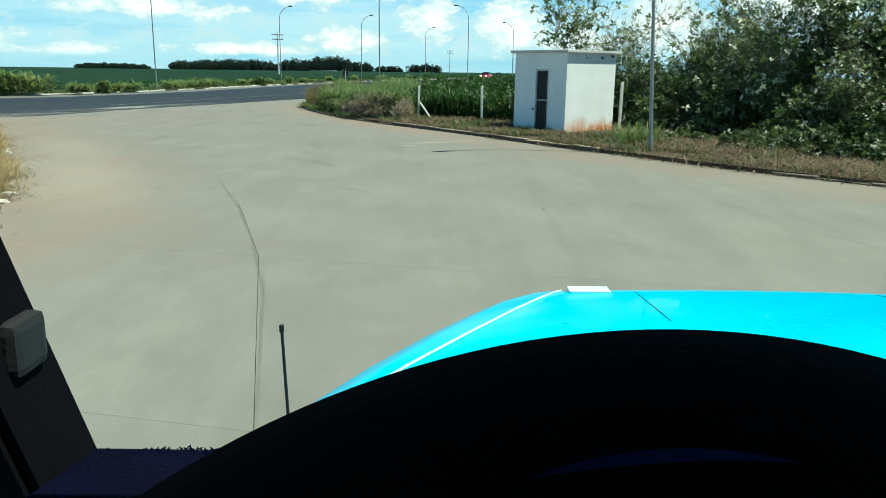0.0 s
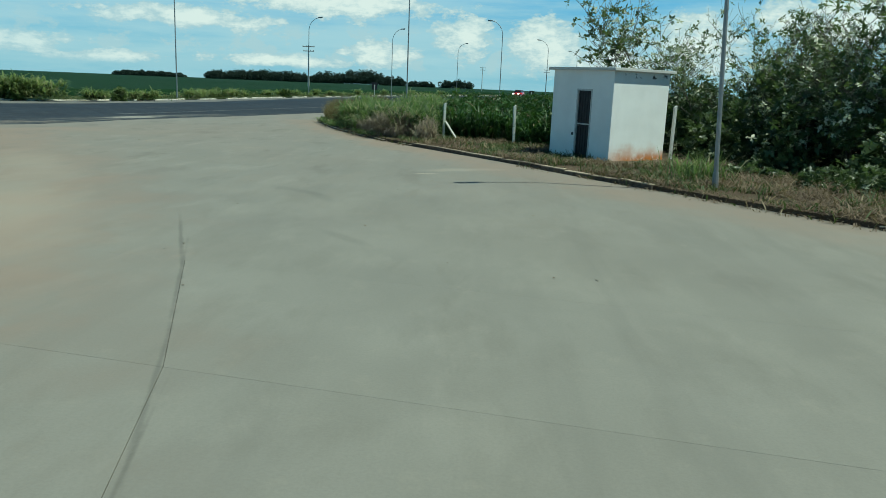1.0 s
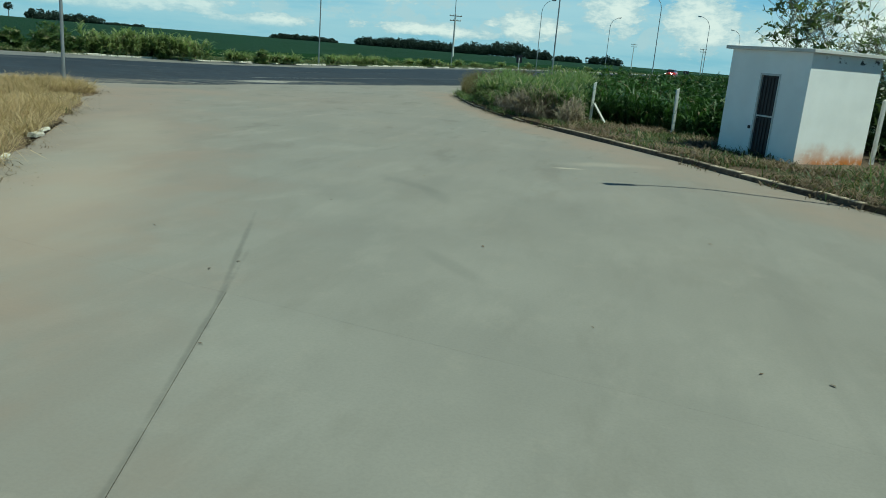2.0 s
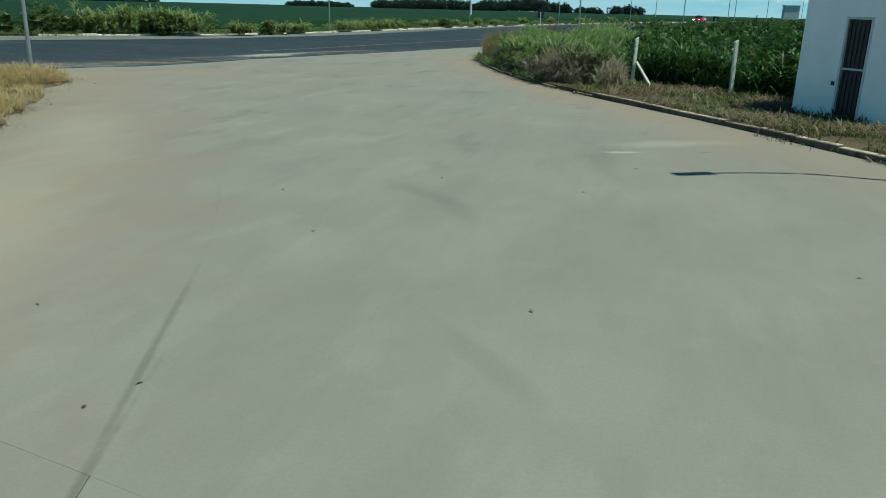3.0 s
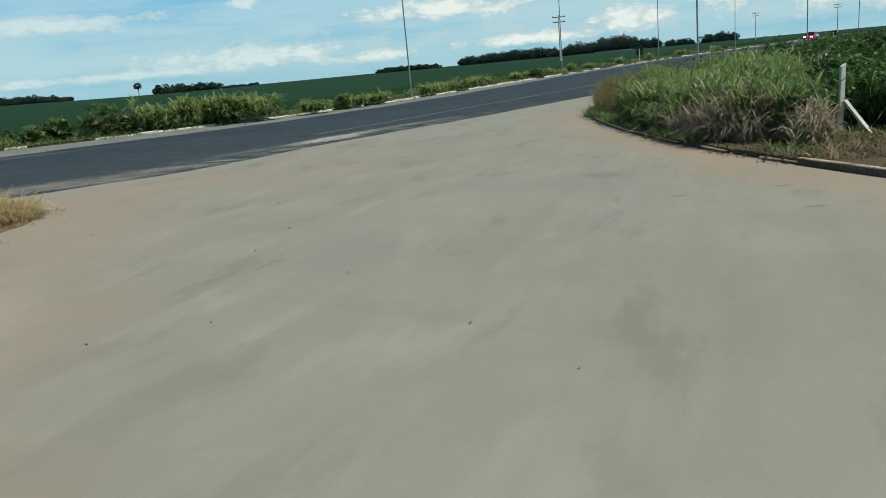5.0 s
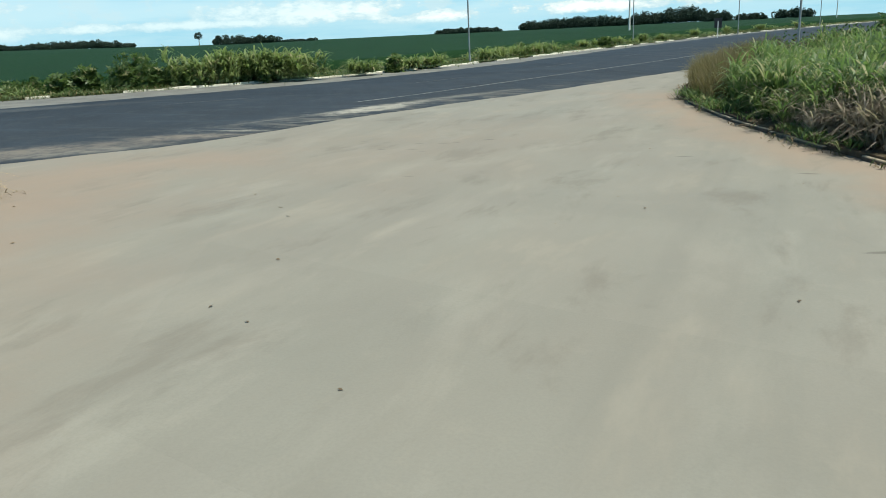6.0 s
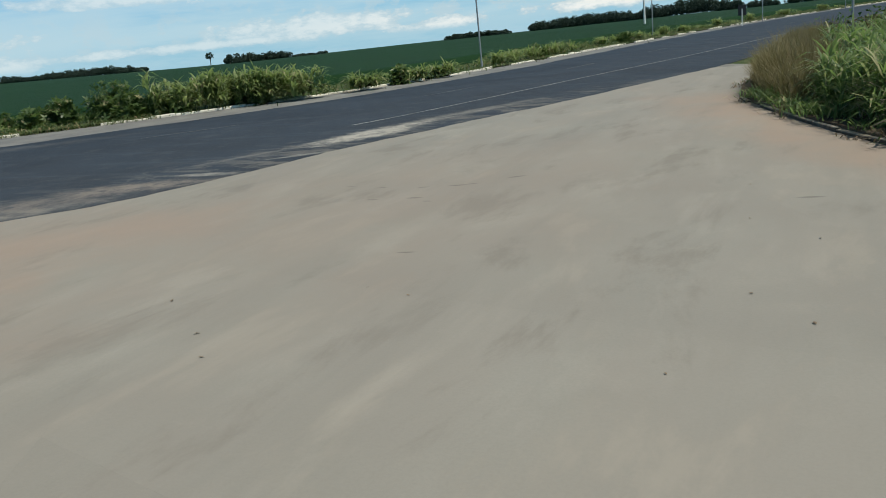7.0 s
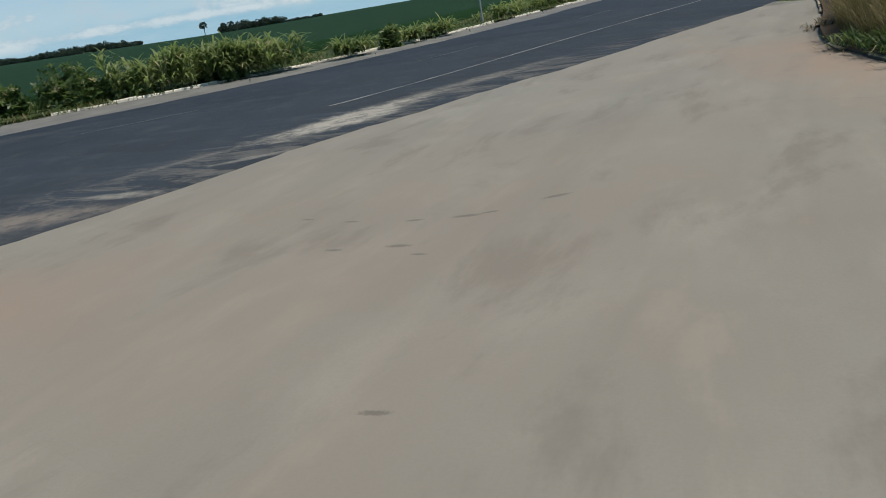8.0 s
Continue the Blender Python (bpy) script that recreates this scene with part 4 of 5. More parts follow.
tus = np.vstack([tus, RNG.normal((-16.5, 26.5), (0.7, 0.4), (70, 2)), strew([(-15.1, 26.4), (-13.4, 23.4), (-14.2, 23.2), (-16.4, 26.0)], 60)])
tus = tus[np.array([noise.noise(Vector((x * 0.45, y * 0.45, 3))) for x, y in tus]) > -0.02]
stuff("straw_tufts", [clump_blades(tus, 70, 0.15, 0.26, 0.78, 0.006, 0.016, 0.5, 0.85, 0.005)], M_STRAW, "pale bleached tufts of dead grass beside the lamp post", "dry grass")
rim = []
for p, h in resample([q for q in EDGE_RAGGED if q[1] > 6], 0.005):
    d = RNG.normal(0.24, 0.26)
    if noise.noise(Vector((p.x * 0.7, p.y * 0.7, 21))) + 0.5 * noise.noise(Vector((p.x * 3, p.y * 3, 2))) > -0.1:
        rim.append((p.x - math.sin(h) * d, p.y + math.cos(h) * d, 0.004))
rim = np.array(rim)
stuff("edge_litter", [blades(rim, RNG.uniform(0.02, 0.11, len(rim)), RNG.uniform(0.008, 0.02, len(rim)), 0.8, 0.9)], M_DEADBLADE, "dry grass and dirt crumbling onto the concrete", "litter")
crumbs = []
for p, h in resample([q for q in EDGE_RAGGED if q[1] > 6], 0.03):
    d = 0.1 - abs(RNG.normal(0, 0.36))
    if noise.noise(Vector((p.x * 0.6, p.y * 0.6, 41))) > -0.25:
        crumbs.append((p.x - math.sin(h) * d, p.y + math.cos(h) * d, 0.006))
crumbs = np.array(crumbs)
stuff("soil_crumbs", [leaves(crumbs, RNG.uniform(0.012, 0.045, len(crumbs)), 1.7, 0.5)], M_DEADBLADE, "brown crumbs of soil and leaf strewn on the concrete", "litter")
few = strew(STRAW, 130)
stuff("verge_sprouts", [clump_blades(few, 12, 0.12, 0.1, 0.3, 0.012, 0.03, 0.5, 0.8, 0.005)], M_LOWWEED, "small green sprouts among the dead grass", "weeds")
stuff("straw_grass", [blades(with_z(xy, 0.005), hh * RNG.uniform(0.5, 1.3, len(xy)), RNG.uniform(0.006, 0.016, len(xy)), 0.5, 0.8)], M_STRAW, "bleached golden dead grass on the yard verge", "dry grass")

# clumps along the far side of the road
line7 = [p for p, _ in resample([p for p in offset_line(FAR, 3.6) if -60 < p[0] < 8], 1.0)]
bush = [(-35.4, 46.9, 1.0, 1.5), (-34.2, 48.2, 1.1, 1.9), (-33.0, 48.3, 1.0, 1.8), (-36.8, 46.2, 0.9, 1.1), (-31.6, 49.6, 0.9, 1.7), (-38.6, 45.2, 0.9, 0.8), (-41.5, 43.6, 1.0, 0.9),
        (-44.5, 41.0, 1.2, 1.1), (-47.5, 39.4, 1.3, 1.2), (-50.5, 35.6, 1.2, 1.0), (-24.9, 57.6, 0.4, 0.9), (-20.6, 88.0, 0.5, 0.9), (-54, 33.0, 1.4, 1.4), (-29.2, 51.0, 0.7, 1.6), (-23.4, 74.6, 0.4, 0.9)]
rosette = [(-25.6, 54.6, 1.0), (-25.2, 55.3, 1.1), (-24.3, 58.6, 0.9), (-23.9, 60.2, 1.0), (-23.9, 68.6, 1.0), (-23.8, 70.2, 1.1), (-23.4, 72.6, 1.2), (-22.9, 75.9, 1.2), (-22.4, 78.0, 1.0), (-21.6, 85.5, 1.1), (-21.2, 88.4, 1.1),
           (-20.6, 91.0, 1.2), (-19.4, 98.0, 1.1), (-18.2, 103.5, 1.1), (-16.4, 112.0, 1.2), (-13.8, 124.0, 1.2), (-11.0, 134.0, 1.3), (-6.5, 148.0, 1.3), (-43.4, 40.8, 0.8), (-46.2, 38.0, 0.8), (-52.6, 33, 1.0)]
subs = []
for x, y, r, h in bush:
    for _ in range(7):
        subs.append((x + RNG.normal(0, r * 0.55), y + RNG.normal(0, r * 0.55), r * RNG.uniform(0.35, 0.7), h * RNG.uniform(0.55, 1.05)))
stuff("verge_bushes", shrub_leaves([q[:2] for q in subs], [q[2] for q in subs], [q[3] for q in subs], 60, 0.22, bunched=True), M_SHRUB, "dark green bushes on the far road verge", "shrub")
low = [(p.x + RNG.normal(0, 1.3), p.y + RNG.normal(0, 1.3)) for p in line7 for _ in range(2)]
low = [q for q in low if RNG.random() < (0.55 if q[0] < -36 else 0.10) + 0.6 * noise.noise(Vector((q[0] * 0.13, q[1] * 0.13, 6)))]
low += [tuple(q) for q in strew([(-34, 45.2), (-37, 43.2), (-46, 36), (-56, 28), (-60, 34), (-50, 45), (-42, 52), (-35.5, 50)], 150)]
stuff("verge_shrubs", shrub_leaves(low, RNG.uniform(0.35, 0.8, len(low)), RNG.uniform(0.2, 0.6, len(low)), 260, 0.11), M_VERGE, "leafy green weeds on the far road verge", "shrub")
ros = np.array([(x + RNG.normal(0, 0.25), y + RNG.normal(0, 0.3)) for x, y, _ in rosette for _ in range(3)])
band7 = np.array([(-31.8 + 5.2 * u + RNG.normal(0, 0.45), 48.8 + 4.0 * u + RNG.normal(0, 0.45)) for u in RNG.uniform(0, 1, 58)])
strag = np.array([(p.x + RNG.normal(0, 1.2), p.y + RNG.normal(0, 1.2)) for p in line7 for _ in range(2)])
strag = strag[np.array([noise.noise(Vector((x * 0.2, y * 0.2, 2))) for x, y in strag]) > 0.34]
stuff("verge_grass", cane_leaves(strag, 4, 6, 0.2, 0.2, 0.5, 0.35, 0.03, 0.06) + cane_leaves(ros, 7, 11, 0.14, 0.35, 0.75, 0.6, 0.045, 0.10) + cane_leaves(band7, 7, 11, 0.18, 0.75, 2.05, 0.6, 0.05, 0.11), M_VERGEGRASS,
      "long pale green grass on the far road verge", "grass")
spill = []
for p, h in resample([q for q in offset_line(FAR, 1.55) if -70 < q[0] < -30.5], 0.012):
    d = RNG.normal(0.0, 0.22)
    spill.append((p.x - math.sin(h) * d, p.y + math.cos(h) * d, 0.02 if d < 0.05 else 0.09))
spill = np.array(spill)
stuff("verge_spill", [blades(spill, RNG.uniform(0.06, 0.32, len(spill)), RNG.uniform(0.015, 0.04, len(spill)), 0.5, 0.8)], M_LOWWEED, "weeds spilling over the edge of the far shoulder", "weeds")
mat = np.array([(p.x + RNG.normal(0, 1.6), p.y + RNG.normal(0, 1.6)) for p in line7 for _ in range(90)])
stuff("verge_turf", [blades(with_z(mat, 0.09), RNG.uniform(0.06, 0.26, len(mat)), RNG.uniform(0.02, 0.05, len(mat)), 0.5, 0.7)], M_LOWWEED, "short weedy turf along the far verge", "grass")


# ---- trees ----
def tree_mesh(seed, height, spread, count, leaf, mid=2.4, bare=0.05):
    rnd = random.Random(seed)
    bm = bmesh.new()
    tips = []

    def limb(p, d, length, r, level):
        pts, rad = [p], [r]
        steps = 5
        for i in range(steps):
            d = (d + Vector((rnd.uniform(-0.22, 0.22), rnd.uniform(-0.22, 0.22), rnd.uniform(-0.05, 0.16)))).normalized()
            p = p + d * (length / steps)
            pts.append(p)
            rad.append(r * (1 - 0.75 * (i + 1) / steps))
            if level < 3 and i >= 1:
                for _ in range(2 if level < 2 else 1):
                    a = rnd.uniform(0, 2 * math.pi)
                    side = Vector((math.cos(a), math.sin(a), rnd.uniform(0.1, 0.7))).normalized()
                    limb(p, (d * 0.45 + side * 0.8).normalized(), length * rnd.uniform(0.42, 0.62) * spread, rad[-1] * 0.62, level + 1)
            if level >= 1:
                tips.append((p, 0.34 if level > 1 else 0.24))
        tube(bm, [tuple(q) for q in pts], [max(0.006, q) for q in rad], 7 if level == 0 else 5)

    stems = rnd.choice((1, 2, 3))
    for _ in range(stems):
        a = rnd.uniform(0, 2 * math.pi)
        limb(Vector((0.12 * math.cos(a), 0.12 * math.sin(a), -0.05)), Vector((0.25 * math.cos(a), 0.25 * math.sin(a), 1)).normalized(), height * rnd.uniform(0.62, 0.8), 0.075, 0)
    trunk = bm_mesh("trunk", bm, M_BARK, True)
    c = np.array([tuple(t[0]) for t in tips])
    s = np.array([t[1] for t in tips])
    # leaves sit in sprays: some twigs full, some bare, thinning out above the bushy lower part
    full = RNG.uniform(0, 1, len(c)) ** 2.2 * (1 / (1 + np.exp((c[:, 2] - mid) / 0.5)) + bare) + 0.0005
    k = RNG.choice(len(c), count, p=full / full.sum())
    pos = c[k] + RNG.normal(size=(count, 3)) * s[k][:, None] * np.array([1, 1, 0.75]) * 0.7
    pos = pos[pos[:, 2] > 0.2]
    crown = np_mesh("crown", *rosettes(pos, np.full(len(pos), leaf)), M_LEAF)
    return trunk, crown


TREES = [tree_mesh(11 + i, 4.7, 1.0, 1150, 0.19, 2.5, 0.07) for i in range(4)] + [tree_mesh(31 + i, 5.2, 1.15, 330, 0.19, 1.2, 0.5) for i in range(2)]
SPOTS = [(8.3, 31.0, 0.95), (11.2, 27.4, 1.2), (11.9, 25.0, 1.1), (12.9, 23.4, 1.4), (14.2, 21.6, 0.95), (16.4, 20.0, 1.6), (19.4, 17.0, 1.2), (22, 14.4, 1.1), (14.8, 26.0, 1.2), (18.0, 23.0, 1.2),
         (21.5, 20.0, 1.25), (10.8, 30.6, 1.15), (25, 17, 1.2), (5.9, 33.2, 1.3), (9.2, 28.8, 1.0), (9.4, 26.6, 0.85), (10.4, 24.6, 0.85), (17.2, 18.4, 1.3), (16, 30, 1.2), (21, 27, 1.25), (12.9, 31.5, 1.1), (8.2, 33.5, 1.0), (11.0, 22.8, 0.62), (15.4, 18.6, 0.72), (13.2, 20.6, 0.62), (18.6, 15.8, 0.7)]
for i, (x, y, s) in enumerate(SPOTS):
    t = thing("tree", pose(x, y, 0.1, 0, 0, i * 77 % 360), "small leafy tree with pale sunlit leaves on the verge", "tree", "trees behind the verge")
    s *= 0.70
    t.scale = (s, s, s * (0.90 + 0.05 * (i % 5)))
    tr, cr = TREES[4 + i % 2] if x < 8.5 else TREES[i % 4]
    part("trunk", tr, M_BARK, t)
    part("crown", cr, M_LEAF, t)
under = strew([(6.9, 29.6), (7.2, 27.6), (8.4, 24.6), (9.8, 22.0), (12.2, 19.2), (17, 14.4), (23, 9.6), (28, 14), (20, 22), (13, 28), (11, 36), (7.4, 35)], 220)
back = strew([(6.9, 30.2), (8.6, 29.4), (11.5, 31), (12, 36), (7.4, 37)], 46)
stuff("undergrowth", shrub_leaves(under, RNG.uniform(0.5, 1.1, 220), RNG.uniform(0.6, 2.2, 220), 95, 0.17, bunched=True) + shrub_leaves(back, RNG.uniform(0.6, 1.2, 46), RNG.uniform(1.7, 3.0, 46), 120, 0.18, bunched=True), M_SHADEBRUSH, "leafy undergrowth filling the foot of the trees, coloured dark for their shade", "undergrowth")


fore = strew([(6.7, 27.4), (6.6, 25.0), (7.2, 22.2), (8.3, 19.6), (9.9, 17.0), (12.2, 14.3), (15.7, 10.8), (20.3, 6.4), (23, 9.6), (17, 15), (12.2, 20), (9.8, 23), (8.6, 26.5), (7.2, 28.4)], 130)
stuff("front_brush", shrub_leaves(fore, RNG.uniform(0.25, 0.6, 130), RNG.uniform(0.15, 0.8, 130), 110, 0.10, bunched=True), M_SHADEBRUSH, "low brush in front of the trees, coloured dark for shade", "brush")
stalks = strew([(8.3, 22.6), (9.0, 20.2), (10.6, 17.6), (12.9, 14.9), (16.4, 11.4), (21, 7), (23, 9.6), (17, 15), (12.2, 20), (9.8, 23)], 600)
stuff("brush_grass", [blades(with_z(stalks, 0.09), RNG.uniform(0.15, 0.5, 600), RNG.uniform(0.012, 0.03, 600), 0.4, 0.7)], M_LOWWEED, "mixed dry and green grass along the brush", "grass")


def grove(name, x0, y0, x1, y1, lo, hi, rows, label):
    a, b = Vector((x0, y0)), Vector((x1, y1))
    n = max(3, int((b - a).length / 4.6))
    away = (b - a).normalized()
    away = Vector((-away.y, away.x))
    sets = []
    for i in range(n):
        for k in range(rows):
            p = a.lerp(b, (i + RNG.uniform(0.0, 1.0)) / n) + away * (k * 8.0)
            u = noise.noise(Vector((i * 0.17, k, x0)))
            hh = (lo + (hi - lo) * min(1, max(0, 0.5 + 1.2 * u))) * RNG.uniform(0.72, 1.08) * min(1.0, 0.62 + 0.38 * min(i + 1, n - i) / (0.16 * n + 1)) * 0.95
            zb = ground_height((p - Vector((0, 40))).length) + west_rise(p.x, p.y)
            # each tree: a lower mass and two or three crowns of different height
            for _ in range(4):
                per = 130
                top = hh * RNG.uniform(0.62, 1.0)
                rad = RNG.uniform(2.0, 4.2)
                q = p + Vector((RNG.normal(0, 2.6), RNG.normal(0, 2.6)))
                w = RNG.normal(size=(per, 3))
                w /= np.linalg.norm(w, axis=1)[:, None]
                w *= RNG.uniform(0.55, 1.0, per)[:, None] ** 0.5
                pos = np.column_stack([q.x + w[:, 0] * rad, q.y + w[:, 1] * rad, zb + top * 0.54 + w[:, 2] * top * 0.46])
                sets.append(leaves(pos, np.full(per, 1.25), 0.2, 0.8))
    stuff(name, sets, M_FARLEAF, label, "woodland")


grove("distant_grove", -377, 817, -316, 842, 7, 9, 2, "low dark tree belt on the horizon")
grove("distant_woodland", -292, 851, -180, 878, 12, 15, 3, "long dark woodland belt across the field")
grove("distant_woodland", -180, 878, -150, 884, 13, 17, 3, "long dark woodland belt across the field")
grove("distant_woodland", -150, 884, -105, 893, 18, 23, 3, "tall rounded dark wood across the field")
grove("distant_woodland", -105, 893, -80, 896, 11, 15, 3, "tall dark woodland belt across the field")
grove("distant_grove", -78, 896, -50, 898, 7, 10, 2, "low dark tree belt on the horizon")
grove("distant_grove", -36, 899, -31, 899, 11, 13, 2, "small clump of distant trees")
grove("distant_grove", -27, 899, -8, 900, 12, 16, 2, "small clump of distant trees")
grove("distant_grove", -585, 700, -535, 739, 9, 14, 2, "distant tree clump behind the field")
grove("distant_grove", -530, 742, -500, 762, 4, 6, 1, "low distant scrub behind the field")
grove("distant_grove", -790, 452, -720, 560, 6, 10, 2, "distant tree belt at the edge of the field")
grove("distant_grove", -720, 560, -645, 640, 7, 11, 2, "distant tree belt at the edge of the field")


def lone_tree(x, y, hh):
    z = ground_height(math.hypot(x, y - 40))
    t = thing("distant_tree", pose(x, y, z), "single round-crowned tree far across the field", "tree")
    part("trunk", tube(bmesh.new(), [(0, 0, 0), (0.3, 0, hh * 0.4), (0, 0.2, hh * 0.75)], [0.5, 0.35, 0.15]), M_BARK, t)
    w = RNG.normal(size=(260, 3))
    w /= np.linalg.norm(w, axis=1)[:, None]
    pos = w * np.array([hh * 0.3, hh * 0.3, hh * 0.25]) * RNG.uniform(0.6, 1, 260)[:, None] + np.array([0, 0, hh * 0.74])
    part("crown", np_mesh("crown", *leaves(pos, np.full(260, 1.5), 0.2, 0.8), M_FARLEAF), M_FARLEAF, t)


lone_tree(-598, 688, 15)
lone_tree(-583, 702, 11)


# ---- shed ----
def build_shed():
    # local frame: x along the lit face, y along the door face, corner at the origin
    c, u, v = Vector((4.0, 26.0)), Vector((0.8, 0.6)), Vector((-0.6, 0.8))
    turn = math.degrees(math.atan2(u.y, u.x))
    W, D, H, T = 2.36, 2.52, 2.62, 0.14
    shed = thing("utility_shed", pose(c.x, c.y, 0.06, 0, 0, turn), "small white limewashed utility shed with flat concrete roof", "shed")
    part("wall", box(bmesh.new(), 0, 0, -0.1, W, T, H), M_SHED, shed, "white wall stained orange by soil at its foot")
    part("wall", box(bmesh.new(), 0, D - T, -0.1, W, D, H), M_SHED, shed)
    part("wall", box(bmesh.new(), W - T, T, -0.1, W, D - T, H), M_SHED, shed)
    d0, d1, top = 0.82, 1.46, 2.08
    bm = bmesh.new()
    box(bm, 0, T, -0.1, T, d0, H)
    box(bm, 0, d1, -0.1, T, D - T, H)
    box(bm, 0, d0, top, T, d1, H)
    part("wall", bm, M_SHED, shed, "shaded white wall with a narrow doorway")
    part("floor", box(bmesh.new(), T, T, -0.08, W - T, D - T, 0.03), M_SLAB, shed)
    part("roof_slab", box(bmesh.new(), -0.13, -0.135, H, W + 0.13, D + 0.13, H + 0.085, 0.012), M_SLAB, shed, "flat concrete roof slab with overhanging edge")
    door = part("door", box(bmesh.new(), 0.05, d0 + 0.05, 0.04, 0.085, d1 - 0.05, top - 0.05), M_STEEL_DARK, shed, "dark painted steel door, closed")
    for z0, z1 in ((0.12, 1.0), (1.1, 1.98)):
        for k in range(5):
            y = d0 + 0.11 + k * 0.105
            part("door_rib", box(bmesh.new(), 0.03, y, z0, 0.05, y + 0.05, z1, 0.006), M_STEEL_DARK, door)
    part("mid_rail", box(bmesh.new(), 0.02, d0 + 0.06, 1.03, 0.05, d1 - 0.06, 1.07, 0.004), M_FRAME, door, "pale horizontal door rail")
    part("door_handle", tube(bmesh.new(), [(0.05, d1 - 0.1, 1.0), (-0.01, d1 - 0.1, 1.0), (-0.01, d1 - 0.1, 0.88)], 0.012, 6), M_GALV, door)
    fr = bmesh.new()
    box(fr, 0.0 - 0.012, d0, 0.0, T * 0.6, d0 + 0.05, top)
    box(fr, 0.0 - 0.012, d1 - 0.05, 0.0, T * 0.6, d1, top)
    box(fr, 0.0 - 0.012, d0 + 0.05, top - 0.05, T * 0.6, d1 - 0.05, top)
    part("door_frame", fr, M_FRAME, shed, "weathered pale door frame")
    for y in (d1 + 0.08,):
        part("hinge_stub", box(bmesh.new(), -0.03, y - 0.03, 0.7, 0.0, y + 0.03, 0.78, 0.005), M_STEEL_DARK, shed)
    part("plinth", box(bmesh.new(), -0.06, -0.22, -0.1, W + 0.2, 0.0, -0.005, 0.01), M_SLAB, shed, "pale concrete apron strip")


build_shed()


# ---- fence posts ----
def post_mesh(h):
    bm = box(bmesh.new(), -0.042, -0.042, -0.15, 0.042, 0.042, h, 0.007)
    for v in bm.verts:
        if v.co.z > h - 0.02:
            v.co.z += 0.03 if v.co.x > 0 else -0.02
    return bm


for x, y, hh, lean, brace in ((-1.08, 32.72, 1.30, 1.5, True), (1.50, 31.2, 1.36, -1.0, False), (6.25, 27.9, 1.62, 0.6, False), (9.5, 25.9, 1.5, 1.0, False)):
    p = thing("fence_post", pose(x, y, 0.1, 0, lean, 20), "whitish square concrete fence post standing in weeds", "fence post", "fence posts along the verge")
    part("shaft", post_mesh(hh), M_POST, p)
    for z in (0.35, 0.75, 1.15):
        part("wire_staple", tube(bmesh.new(), [(-0.055, -0.03, z), (-0.075, 0.0, z), (-0.055, 0.03, z)], 0.004, 5), M_GALV, p)
    if brace:
        part("brace", tube(bmesh.new(), [(0.04, -0.05, 0.64), (0.46, -0.32, -0.02)], 0.045, 4), M_POST, p, "slanting concrete brace")


# ---- lamps, poles, signs ----
def lamp_post(x, y, heading, height=9.6, lean=0.0, base=0.1):
    """Curved-arm street lamp; heading: degrees from east to which the arm reaches."""
    t = thing("street_lamp", pose(x, y, base, 0, lean, heading), "tall galvanised street lamp with curved single arm", "street lamp", "street lamps along the road")
    part("pole", tube(bmesh.new(), [(0, 0, -0.2), (0, 0, height * 0.4), (0, 0, height * 0.8)], [0.052, 0.046, 0.038], 10), M_GALV, t)
    arm = []
    for k in range(9):
        a = k / 8 * math.radians(78)
        R = height * 0.17
        arm.append((R * (1 - math.cos(a)), 0, height * 0.8 + R * math.sin(a)))
    part("arm", tube(bmesh.new(), arm, [0.04 - 0.0012 * k for k in range(9)], 8), M_GALV, t)
    ex, ez = arm[-1][0], arm[-1][2]
    bm = box(bmesh.new(), ex - 0.05, -0.095, ez - 0.05, ex + 0.54, 0.095, ez + 0.07, 0.04)
    for v in bm.verts:
        v.co.z += (v.co.x - ex) * 0.12
    head = part("lamp_head", bm, M_HEAD, t, "grey oval lamp housing")
    part("lens", box(bmesh.new(), ex + 0.14, -0.075, ez - 0.05, ex + 0.47, 0.075, ez + 0.0, 0.02), M_GLASS, head, "dull glass lens")
    part("collar", tube(bmesh.new(), [(0, 0, 0.0), (0, 0, 0.35)], [0.07, 0.064], 10), M_GALV, t)


lamp_post(5.48, 20.6, 210, 7.95, 4.0)
lamp_post(-16.5, 26.9, 170, 10.4, 0, 0.0)
lamp_post(-24.3, 66.8, -35)
lamp_post(-20.8, 101, -15)
lamp_post(-12.1, 116, -15)
lamp_post(-3.6, 148, -15)
lamp_post(-5.0, 61, 160)
lamp_post(2.75, 95, 165)
lamp_post(10.9, 128, 165)
lamp_post(19.5, 161, 160)
lamp_post(31, 195, 155)


def utility_pole(x, y, h, turn):
    z = ground_height(math.hypot(x, y - 40))
    t = thing("utility_pole", pose(x, y, z, 0, 0, turn), "concrete utility pole with timber crossarms beyond the road", "utility pole", "utility poles across the field")
    part("pole", tube(bmesh.new(), [(0, 0, -0.2), (0, 0, h)], [0.17, 0.10], 8), M_POST, t)
    for k, w in ((0.35, 1.1), (1.15, 1.0)):
        a = part("crossarm", box(bmesh.new(), -w, -0.06, h - k - 0.07, w, 0.06, h - k + 0.07, 0.01), M_TIMBER, t)
        for s in (-0.9, -0.35, 0.35, 0.9):
            part("insulator", tube(bmesh.new(), [(s * w, 0, h - k + 0.07), (s * w, 0, h - k + 0.25)], [0.05, 0.035], 6), M_GLASS, a)


utility_pole(-31.1, 149, 8.2, 10)
utility_pole(1.9, 300, 9.4, 10)
utility_pole(24, 280, 9.0, 10)


